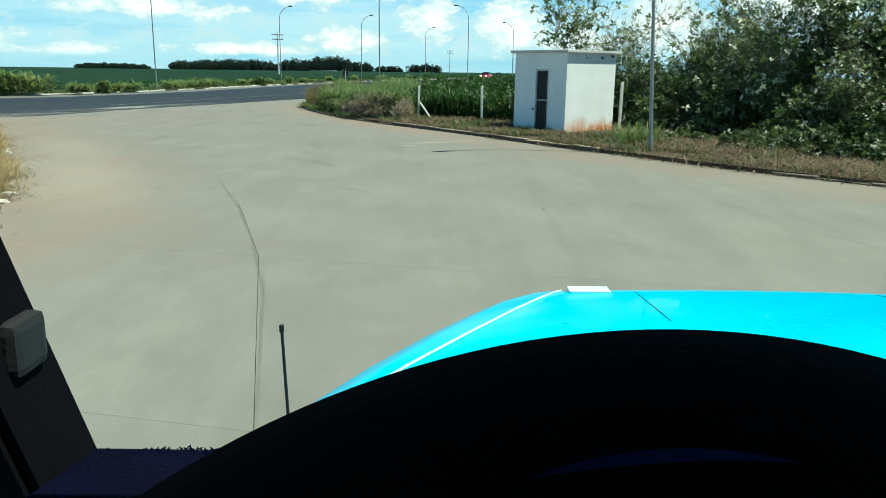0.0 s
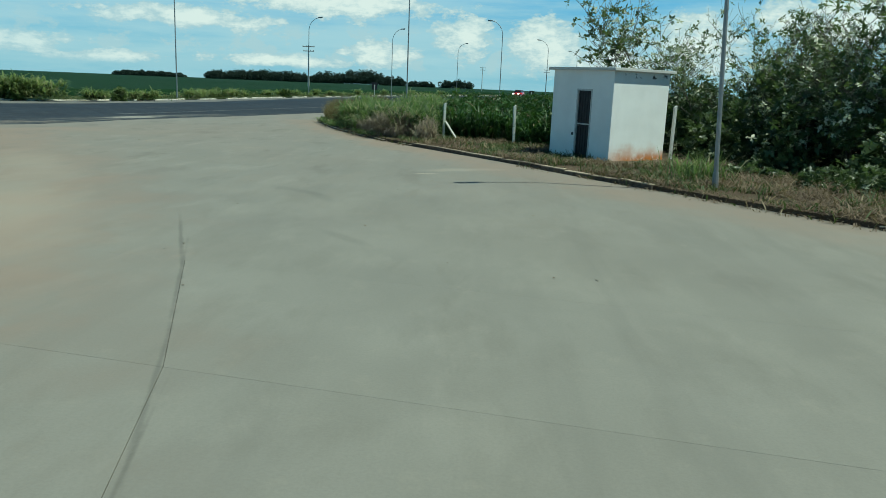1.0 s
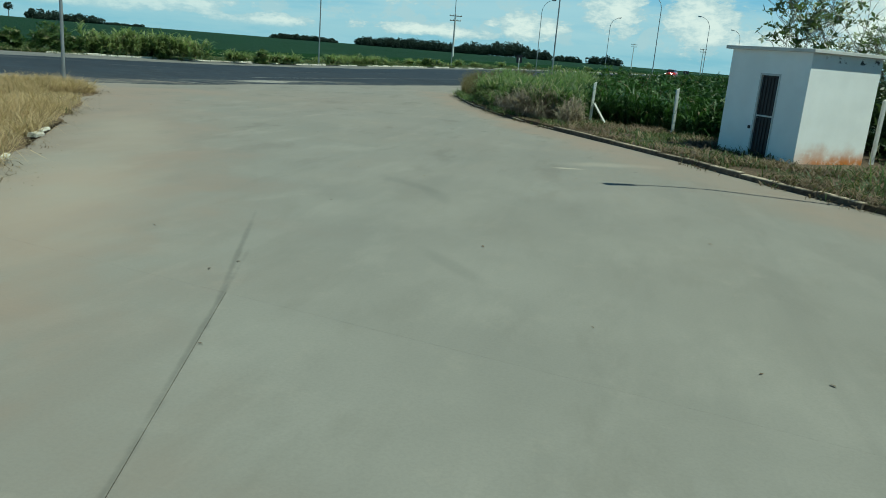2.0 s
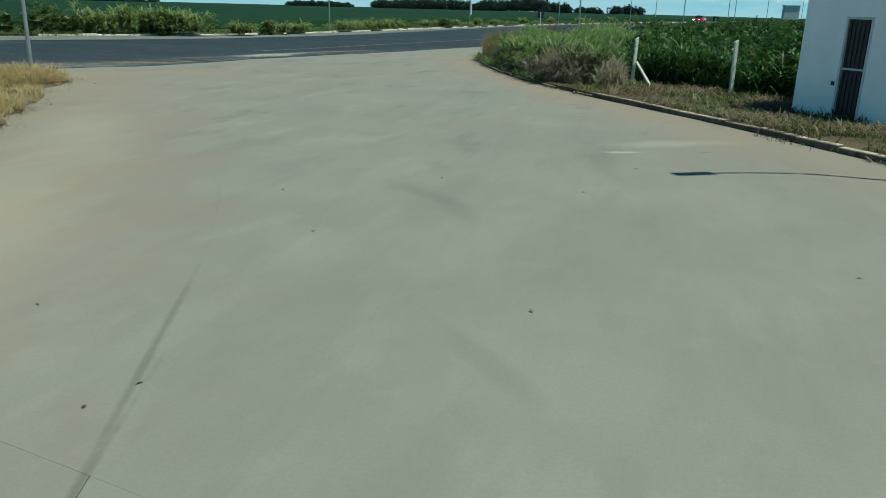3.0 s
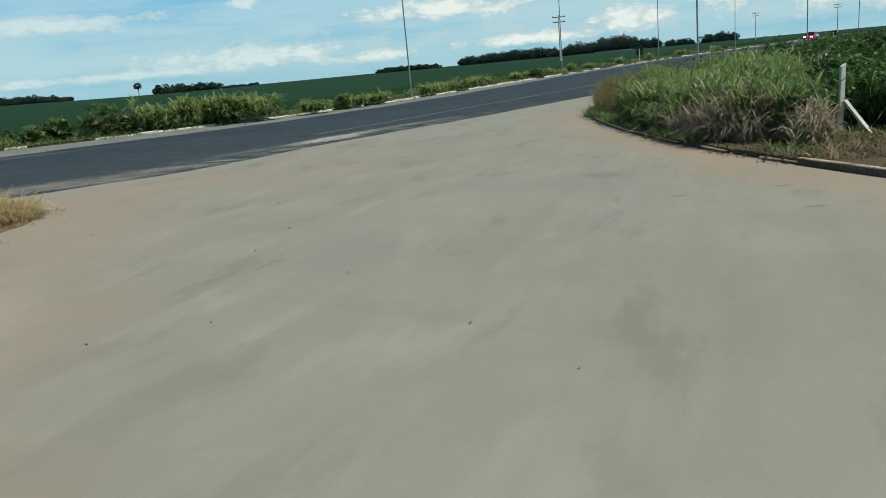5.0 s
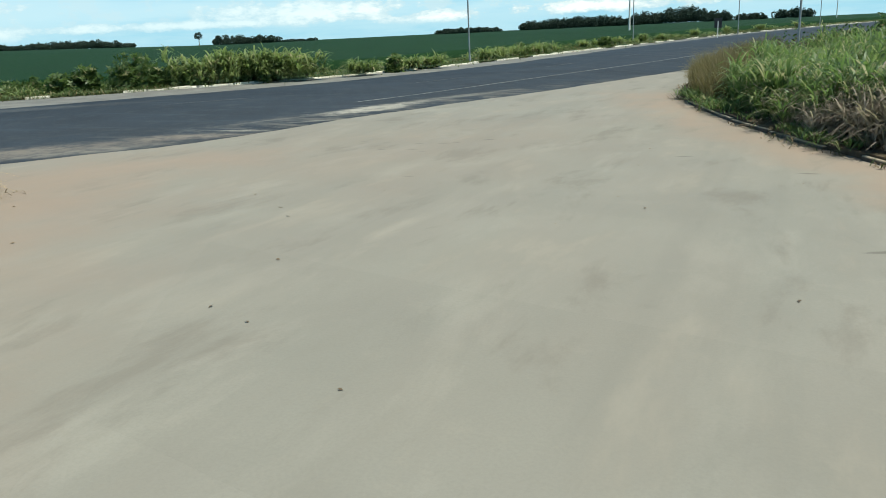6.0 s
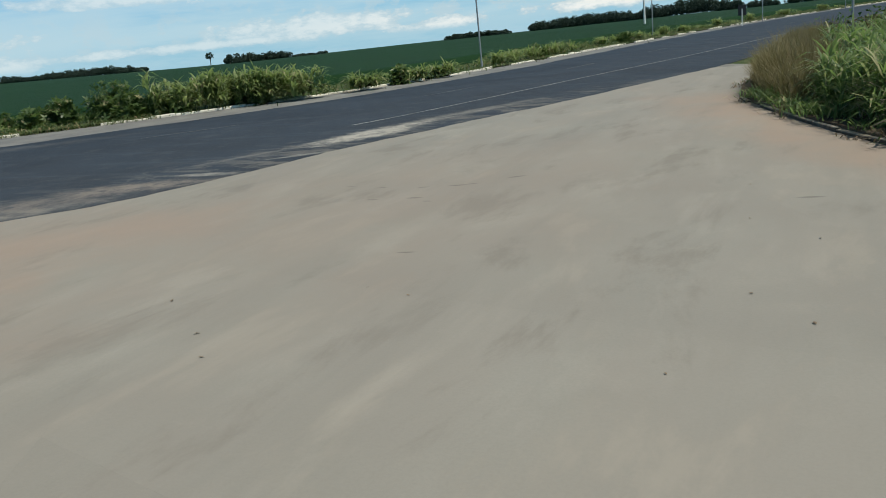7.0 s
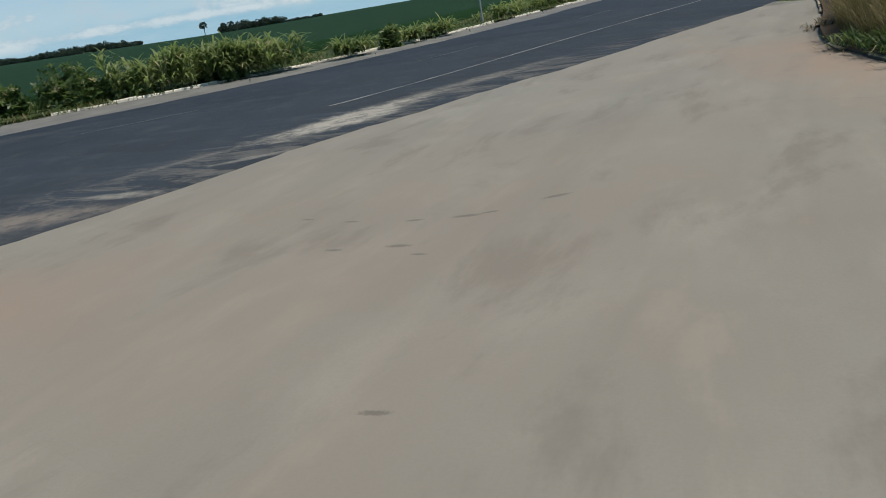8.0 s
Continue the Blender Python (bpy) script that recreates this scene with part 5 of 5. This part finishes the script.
def road_sign(x, y, turn, w, h, z0):
    t = thing("road_sign", pose(x, y, 0.1, 0, 0, turn), "back of a dark road sign board on a pale post", "road sign")
    bm = box(bmesh.new(), -w / 2, -0.02, z0, w / 2, 0.02, z0 + h, 0.0)
    part("board", bm, M_STEEL_DARK, t, "dark unpainted back of a sign board")
    part("post", box(bmesh.new(), -0.05, -0.12, -0.2, 0.05, -0.03, z0 + h * 0.65, 0.01), M_POST, t, "pale square post")


road_sign(-13.35, 107, 5, 0.74, 0.98, 0.9)
road_sign(10.2, 150, 5, 0.95, 0.75, 0.7)

b = thing("distant_building", pose(78, 505, ground_height(470)), "pale blocky building far off on the horizon", "building")
bm = box(bmesh.new(), -4, -4, -1, 4, 4, 8.0)
part("wall", bm, M_BUILDING, b)
part("roof", box(bmesh.new(), -4.3, -4.3, 8.0, 4.3, 4.3, 8.5, 0.05), M_SLAB, b)


# ---- red car ----
def build_car():
    paint = plain("red_car_paint", (0.42, 0.012, 0.010), (0.50, 0.018, 0.014), 2, 40, 0.25, 0.0, 0.0, coat=0.8)
    dark = plain("car_glass", (0.012, 0.013, 0.015), (0.02, 0.02, 0.022), 2, 40, 0.08)
    tyre = plain("tyre_rubber", (0.02, 0.02, 0.02), (0.03, 0.03, 0.03), 4, 40, 0.85)
    lampm = plain("headlight_glass", (0.8, 0.8, 0.8), (0.9, 0.9, 0.9), 2, 40, 0.1)
    em = lampm.node_tree.nodes["Principled BSDF"]
    setin(lampm.node_tree, em, {"Emission Color": (1, 0.98, 0.92, 1), "Emission Strength": 6.0})
    car = thing("red_car", pose(9.3, 178, 0.014, 0, 0, 250), "small red hatchback on the road with headlights on", "car")
    prof = [(-1.95, 0.32), (-1.98, 0.75), (-1.85, 0.98), (-0.85, 1.02), (0.75, 0.98), (1.6, 0.86), (1.95, 0.70), (1.98, 0.32)]
    bm = bmesh.new()
    a = [bm.verts.new((x, -0.82, z)) for x, z in prof]
    c = [bm.verts.new((x, 0.82, z)) for x, z in prof]
    bm.faces.new(a), bm.faces.new(c[::-1])
    for i in range(len(prof)):
        j = (i + 1) % len(prof)
        bm.faces.new((a[i], a[j], c[j], c[i]))
    bmesh.ops.bevel(bm, geom=bm.edges[:], offset=0.06, segments=2, affect="EDGES")
    body = part("body", bm, paint, car, smooth_faces=True)
    cab = [(-1.75, 0.98), (-1.35, 1.42), (-0.2, 1.48), (0.35, 1.42), (0.98, 0.96)]
    bm = bmesh.new()
    a = [bm.verts.new((x, -0.76 + 0.14 * (z - 0.96) / 0.5, z)) for x, z in cab]
    c = [bm.verts.new((x, 0.76 - 0.14 * (z - 0.96) / 0.5, z)) for x, z in cab]
    bm.faces.new(a), bm.faces.new(c[::-1])
    for i in range(len(cab)):
        j = (i + 1) % len(cab)
        bm.faces.new((a[i], a[j], c[j], c[i]))
    part("window_band", bm, dark, car, "dark window glass")
    part("roof_panel", box(bmesh.new(), -1.38, -0.62, 1.44, 0.36, 0.62, 1.50, 0.03), paint, car)
    for s in (-0.6, 0.6):
        part("headlight", box(bmesh.new(), 1.88, s - 0.17, 0.60, 1.995, s + 0.17, 0.76, 0.03), lampm, body, "headlight switched on")
    for x in (-1.25, 1.25):
        for s in (-0.78, 0.78):
            w = part("wheel", tube(bmesh.new(), [(x, s - 0.09, 0.31), (x, s + 0.09, 0.31)], 0.31, 16), tyre, car)
            part("rim", tube(bmesh.new(), [(x, s - 0.095, 0.31), (x, s + 0.095, 0.31)], 0.19, 12), M_GALV, w)


build_car()


# ---- truck that stands where the drive begins ----
def build_truck():
    blue = plain("cyan_truck_paint", (0.002, 0.56, 0.84), (0.003, 0.60, 0.88), 1.5, 30, 0.3, 0.0, 0.02, coat=0.25)
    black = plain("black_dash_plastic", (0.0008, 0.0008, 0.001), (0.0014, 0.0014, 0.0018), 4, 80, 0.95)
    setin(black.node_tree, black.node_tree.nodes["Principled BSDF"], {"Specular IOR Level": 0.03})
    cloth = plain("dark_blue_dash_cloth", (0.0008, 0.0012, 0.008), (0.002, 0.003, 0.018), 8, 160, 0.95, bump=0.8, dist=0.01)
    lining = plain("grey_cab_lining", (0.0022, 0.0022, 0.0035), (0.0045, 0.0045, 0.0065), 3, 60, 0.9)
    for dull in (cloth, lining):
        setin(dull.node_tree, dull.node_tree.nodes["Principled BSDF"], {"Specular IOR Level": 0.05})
    rubber = plain("black_rubber", (0.007, 0.007, 0.007), (0.014, 0.014, 0.014), 4, 60, 0.8)
    white = plain("white_trim", (0.62, 0.66, 0.68), (0.75, 0.78, 0.80), 4, 60, 0.4)
    chrome = plain("bright_metal", (0.55, 0.55, 0.55), (0.7, 0.7, 0.7), 4, 60, 0.2, 0.9)
    CX = 0.95
    truck = thing("truck", pose(CX, 0, 0), "bright cyan bonneted truck with black dashboard on concrete yard", "truck")

    # bonnet: sections from the windscreen to the nose, mirrored about the middle
    secs = [(0.99, 1.205, 1.565), (1.2, 1.14, 1.558), (1.45, 1.045, 1.542), (1.7, 0.94, 1.522), (1.95, 0.825, 1.498), (2.12, 0.745, 1.479), (2.24, 0.67, 1.462), (2.30, 0.62, 1.450), (2.37, 0.60, 1.40), (2.40, 0.59, 1.30)]
    bm = bmesh.new()
    rows = []
    for y, w, z in secs:
        row = []
        for u in (-1.07, -1.06, -1.045, -1.0, -0.8, -0.6, -0.3, 0, 0.3, 0.6, 0.8, 1.0, 1.045, 1.06, 1.07):
            a = abs(u)
            drop = 0.012 * a * a if a <= 1 else {1.045: 0.022, 1.06: 0.06, 1.07: 0.45}[a]
            row.append(bm.verts.new((u * w, y, z - drop)))
        rows.append(row)
    for p, q in zip(rows, rows[1:]):
        for i in range(len(p) - 1):
            bm.faces.new((p[i], p[i + 1], q[i + 1], q[i]))
    bonnet = part("bonnet", bm, blue, truck, "glossy bright cyan bonnet tapering to the nose", True)
    for s in (-1, 1):
        line = [(s * min(0.985 * w, 1.089 - 0.498 * (y - 1.274)), y, z - 0.0085) for y, w, z in secs[:8]]
        part("trim_strip", tube(bmesh.new(), line, 0.0032, 6), white, bonnet, "thin white strip along the bonnet edge")
        part("panel_gap", tube(bmesh.new(), [(s * 0.365, 2.24, 1.4585), (s * 0.375, 2.12, 1.4765), (s * 0.38, 1.95, 1.496), (s * 0.385, 1.80, 1.5125)], 0.0009, 5), rubber, bonnet)
    part("badge", box(bmesh.new(), -0.565, 2.225, 1.446, -0.44, 2.285, 1.4615, 0.002), white, bonnet, "pale blank badge plate")
    # nose, wings and bumper
    part("grille", box(bmesh.new(), -0.54, 2.30, 0.75, 0.54, 2.42, 1.32, 0.03), rubber, truck, "dark grille")
    for s in (-1, 1):
        bm = bmesh.new()
        arch = []
        for k in range(11):
            a = math.pi * k / 10
            arch.append((1.62 - 0.62 * math.cos(a), 0.62 + 0.52 * math.sin(a)))
        for i in range(10):
            (y0, z0), (y1, z1) = arch[i], arch[i + 1]
            v = [bm.verts.new((s * x, y, z)) for x, y, z in ((0.62, y0, z0), (1.2, y0, z0), (1.2, y1, z1), (0.62, y1, z1))]
            t = [bm.verts.new((p.co.x, p.co.y, p.co.z + 0.03)) for p in v]
            for f in ((0, 1, 2, 3),):
                bm.faces.new([v[j] for j in f])
                bm.faces.new([t[j] for j in f][::-1])
            bm.faces.new((v[1], v[2], t[2], t[1]))
        part("front_wing", bm, blue, truck, "cyan front wing", True)
        part("headlamp", tube(bmesh.new(), [(s * 0.75, 2.28, 0.95), (s * 0.75, 2.40, 0.95)], [0.10, 0.11], 14), chrome, truck)
    part("bumper", box(bmesh.new(), -1.15, 2.42, 0.45, 1.15, 2.52, 0.68, 0.03), lining, truck)
    part("chassis_rail", box(bmesh.new(), -0.45, -4.2, 0.62, -0.35, 2.42, 0.84), rubber, truck)
    part("chassis_rail", box(bmesh.new(), 0.35, -4.2, 0.62, 0.45, 2.42, 0.84), rubber, truck)
    for y in (1.62, -3.1):
        for s in (-1, 1):
            w = part("wheel", tube(bmesh.new(), [(s * 0.80, y, 0.48), (s * 0.84, y, 0.48), (s * 1.04, y, 0.48), (s * 1.08, y, 0.48)], [0.42, 0.48, 0.48, 0.42], 24), rubber, truck)
            part("rim", tube(bmesh.new(), [(s * 0.9, y, 0.48), (s * 1.09, y, 0.48)], [0.26, 0.24], 18), chrome, w)
        part("axle", tube(bmesh.new(), [(-0.85, y, 0.48), (0.85, y, 0.48)], 0.07, 8), rubber, truck)
    # cab: floor, back, doors with window openings, pillars and roof
    part("cab_floor", box(bmesh.new(), -1.2, -0.75, 0.86, 1.2, 0.98, 0.92), lining, truck)
    part("cab_back", box(bmesh.new(), -1.22, -0.80, 0.86, 1.22, -0.75, 2.62), blue, truck)
    part("roof", box(bmesh.new(), -1.22, -0.80, 2.62, 1.22, 0.62, 2.68, 0.02), blue, truck)
    part("firewall", box(bmesh.new(), -1.22, 0.94, 0.92, 1.22, 0.985, 1.55), blue, truck)
    for s in (-1, 1):
        bm = bmesh.new()
        box(bm, s * 1.40 - 0.03, -0.75, 0.80, s * 1.40 + 0.03, 0.94, 1.58)
        part("door", bm, blue, truck, "cyan cab door")
        part("rear_pillar", box(bmesh.new(), s * 1.40 - 0.03, -0.80, 1.58, s * 1.40 + 0.03, -0.70, 2.64), blue, truck)
        bm = bmesh.new()
        prof = [(0.96, 1.56), (0.80, 1.56), (0.46, 2.64), (0.58, 2.64)]
        a = [bm.verts.new((s * (1.405 + (z - 1.6) * 0.10), y, z)) for y, z in prof]
        c = [bm.verts.new((s * (1.505 + (z - 1.6) * 0.10), y, z)) for y, z in prof]
        bm.faces.new(a), bm.faces.new(c[::-1])
        for i in range(4):
            bm.faces.new((a[i], a[(i + 1) % 4], c[(i + 1) % 4], c[i]))
        bmesh.ops.bevel(bm, geom=bm.edges[:], offset=0.012, segments=2, affect="EDGES")
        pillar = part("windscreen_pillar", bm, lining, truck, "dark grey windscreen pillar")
        part("mirror_bracket", box(bmesh.new(), s * 1.465 - 0.055, 0.78, 1.765, s * 1.465 + 0.055, 0.85, 1.83, 0.012), rubber, pillar, "black mirror bracket")
    # dashboard and the arched instrument cowl
    bm = bmesh.new()
    prof = [(0.30, 1.15), (0.30, 1.66), (0.42, 1.69), (0.70, 1.675), (0.86, 1.645), (0.93, 1.60), (0.93, 1.15)]
    a = [bm.verts.new((-1.37, y, z)) for y, z in prof]
    c = [bm.verts.new((1.37, y, z)) for y, z in prof]
    bm.faces.new(a), bm.faces.new(c[::-1])
    for i in range(len(prof)):
        j = (i + 1) % len(prof)
        bm.faces.new((a[i], a[j], c[j], c[i]))
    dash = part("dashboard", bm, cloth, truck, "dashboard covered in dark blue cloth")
    bm = bmesh.new()
    rows = []
    for y, lift in ((0.30, -0.04), (0.36, -0.008), (0.45, 0.0), (0.56, -0.05), (0.66, -0.16)):
        row = []
        for k in range(57):
            dx = -0.52 + 1.04 * k / 56
            row.append(bm.verts.new((0.15 - CX + dx, y, max(1.62, 1.949 + lift - 1.0 * dx * dx))))
        row = [bm.verts.new((row[0].co.x - 0.01, y, 1.60))] + row + [bm.verts.new((row[-1].co.x + 0.01, y, 1.60))]
        rows.append(row)
    for p, q in zip(rows, rows[1:]):
        for i in range(len(p) - 1):
            bm.faces.new((p[i], p[i + 1], q[i + 1], q[i]))
    bm.faces.new(rows[0])
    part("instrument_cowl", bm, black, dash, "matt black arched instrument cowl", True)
    # bluish reflection of the instruments, painted as a sliver on the near slope of the cowl
    bm = bmesh.new()
    rows = [[], []]
    for k in range(17):
        u = -1 + k / 8
        for row, y in zip(rows, (0.3265, 0.3265 + 0.0065 * (1 - u * u) + 0.0004)):
            dx = -0.04 + 0.066 * u
            row.append(bm.verts.new((0.15 - CX + dx, y, 1.949 - 0.04 + 0.032 * (y - 0.30) / 0.06 + 0.0015 - 1.0 * dx * dx)))
    for i in range(16):
        bm.faces.new((rows[0][i], rows[0][i + 1], rows[1][i + 1], rows[1][i]))
    lens = plain("blue_lens_reflection", (0.001, 0.002, 0.016), (0.002, 0.004, 0.03), 6, 40, 0.5)
    setin(lens.node_tree, lens.node_tree.nodes["Principled BSDF"], {"Specular IOR Level": 0.08})
    part("instrument_lens", bm, lens, dash, "dark blue reflection of the instrument lens, laid on as a strip")
    # frayed nap along the front edge of the dash cloth
    n = 3000
    nap = np.column_stack([RNG.uniform(-1.36, 0.2, n), RNG.uniform(0.84, 0.92, n), np.zeros(n)])
    nap[:, 2] = np.interp(nap[:, 1], [0.70, 0.86, 0.93], [1.675, 1.645, 1.60]) - 0.002
    part("nap", np_mesh("nap", *blades(nap, RNG.uniform(0.002, 0.006, n) * (1 + np.sin(nap[:, 0] * 19) * 0.5), np.full(n, 0.0025), 0.6, 0.6), cloth), cloth, dash, "frayed cloth nap")
    # aerial and wiper
    aerial = part("aerial", tube(bmesh.new(), [(-0.255 - CX, 1.2, 1.50), (-0.262 - CX, 1.2, 1.685)], [0.0028, 0.0026], 8), rubber, truck, "short black stub aerial")
    part("aerial_tip", tube(bmesh.new(), [(-0.262 - CX, 1.2, 1.680), (-0.262 - CX, 1.2, 1.692)], [0.0042, 0.004], 8), rubber, aerial)
    wiper = part("wiper", tube(bmesh.new(), [(0.25, 0.97, 1.60), (-0.05, 1.0, 1.62), (-0.35, 1.0, 1.60), (-0.55, 0.99, 1.585)], [0.014, 0.012, 0.010, 0.007], 8), rubber, truck, "black windscreen wiper at rest")
    part("blade", tube(bmesh.new(), [(-0.05, 1.01, 1.585), (-0.60, 1.0, 1.575)], 0.008, 6), rubber, wiper)
    part("hose", tube(bmesh.new(), [(-0.30, 1.02, 1.58), (-0.22, 1.03, 1.63), (-0.08, 1.03, 1.64), (0.1, 1.01, 1.62)], 0.006, 6), rubber, wiper)


build_truck()


# ---- pieces: kerb stones and slabs ----
def kerb_stone(mat):
    bm = bmesh.new()
    prof = [(-0.075, -0.06), (-0.075, 0.085), (-0.05, 0.12), (0.06, 0.12), (0.075, 0.10), (0.075, -0.06)]
    a = [bm.verts.new((-0.485, y, z)) for y, z in prof]
    c = [bm.verts.new((0.485, y, z)) for y, z in prof]
    bm.faces.new(a), bm.faces.new(c[::-1])
    for i in range(6):
        bm.faces.new((a[i], a[(i + 1) % 6], c[(i + 1) % 6], c[i]))
    return bm_mesh("kerb_stone", bm, mat)


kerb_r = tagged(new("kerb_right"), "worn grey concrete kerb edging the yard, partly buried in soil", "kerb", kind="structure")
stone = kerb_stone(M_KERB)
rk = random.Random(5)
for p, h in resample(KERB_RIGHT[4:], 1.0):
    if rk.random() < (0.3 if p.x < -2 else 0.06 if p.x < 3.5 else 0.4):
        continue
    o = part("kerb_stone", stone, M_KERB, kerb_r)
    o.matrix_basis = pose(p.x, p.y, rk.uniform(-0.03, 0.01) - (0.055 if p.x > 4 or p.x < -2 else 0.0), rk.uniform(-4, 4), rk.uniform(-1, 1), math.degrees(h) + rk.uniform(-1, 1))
kerb_f = tagged(new("kerb_far"), "whitewashed concrete kerb along the far road edge, broken by weeds", "kerb", kind="structure")
white = kerb_stone(M_WHITEKERB)
for i, (p, h) in enumerate(resample([q for q in offset_line(FAR, 1.55) if -70 < q[0] < 12], 1.0)):
    gap = noise.noise(Vector((p.x * 0.4, p.y * 0.4, 4)))
    if gap > -0.06 and (p.x > -32.5 or rk.random() < 0.2):
        o = part("kerb_stone", white, M_WHITEKERB, kerb_f)
        o.matrix_basis = pose(p.x, p.y, 0.0 + rk.uniform(-0.035, 0.02), rk.uniform(-3, 3), rk.uniform(-1, 1), math.degrees(h) + rk.uniform(-2, 2))


kerb_l = tagged(new("kerb_left"), "broken whitish kerb stones along the dry grass verge", "kerb", kind="structure")
for p, h in resample([q for q in EDGE_LEFT if 9.5 < q[1] < 21], 0.8):
    if rk.random() < 0.5:
        o = part("kerb_stone", white, M_WHITEKERB, kerb_l)
        o.matrix_basis = pose(p.x - 0.35, p.y, rk.uniform(-0.06, 0.0), rk.uniform(-10, 10), rk.uniform(-5, 5), math.degrees(h) + rk.uniform(-18, 18)) @ Matrix.Diagonal((rk.uniform(0.2, 0.5), rk.uniform(0.7, 1.1), rk.uniform(0.6, 0.9), 1))


def clip(poly, a, b):
    """The part of an outline to the left of the line from a to b."""
    out = []
    n = len(poly)
    side = [(b[0] - a[0]) * (p[1] - a[1]) - (b[1] - a[1]) * (p[0] - a[0]) for p in poly]
    for i in range(n):
        p, q, s, t = poly[i], poly[(i + 1) % n], side[i], side[(i + 1) % n]
        if s >= 0:
            out.append(p)
        if s * t < 0:
            k = s / (s - t)
            out.append((p[0] + (q[0] - p[0]) * k, p[1] + (q[1] - p[1]) * k))
    return out


def build_slabs():
    # the long joints bend with the drive; the cross joints run askew to them
    along_y = [-14, 0, 4.2, 6.9, 8.6, 11.4, 12.7, 16.1, 20, 26, 34, 62]
    along_x = [-0.2, -0.5, -1.1, -1.65, -2.1, -3.0, -3.45, -4.9, -6.9, -10.3, -15, -31]
    rows = [-13.6, -10.0, -6.6, -3.0, 0.6, 4.2, 8.55, 11.85, 15.5] + [18.95 + 3.45 * k for k in range(12)]

    def at(Y, j):
        return Vector((float(np.interp(Y, along_y, along_x)) + 8.4 * j, Y - 1.8 * j))

    def shrink(q, d):
        c = sum(q, Vector((0, 0))) / 4
        return [p + (c - p) * (d / (c - p).length) for p in q]

    for i in range(len(rows) - 1):
        for j in range(-3, 6):
            q = shrink([at(rows[i], j), at(rows[i], j + 1), at(rows[i + 1], j + 1), at(rows[i + 1], j)], 0.0032 if i < 7 else 0.0003)
            poly = YARD
            for k in range(4):
                poly = clip(poly, q[k], q[(k + 1) % 4]) if len(poly) > 2 else []
            if len(poly) < 3:
                continue
            clean = [poly[0]]
            for p in poly[1:]:
                if (Vector(p) - Vector(clean[-1])).length > 0.02:
                    clean.append(p)
            if len(clean) > 3 and (Vector(clean[0]) - Vector(clean[-1])).length < 0.02:
                clean.pop()
            area = abs(sum(clean[k][0] * clean[(k + 1) % len(clean)][1] - clean[(k + 1) % len(clean)][0] * clean[k][1] for k in range(len(clean)))) / 2
            if len(clean) < 3 or area < 0.05:
                continue
            part("slab", prism(bmesh.new(), clean, -0.010, 0.0), M_CONCRETE, yard)


build_slabs()
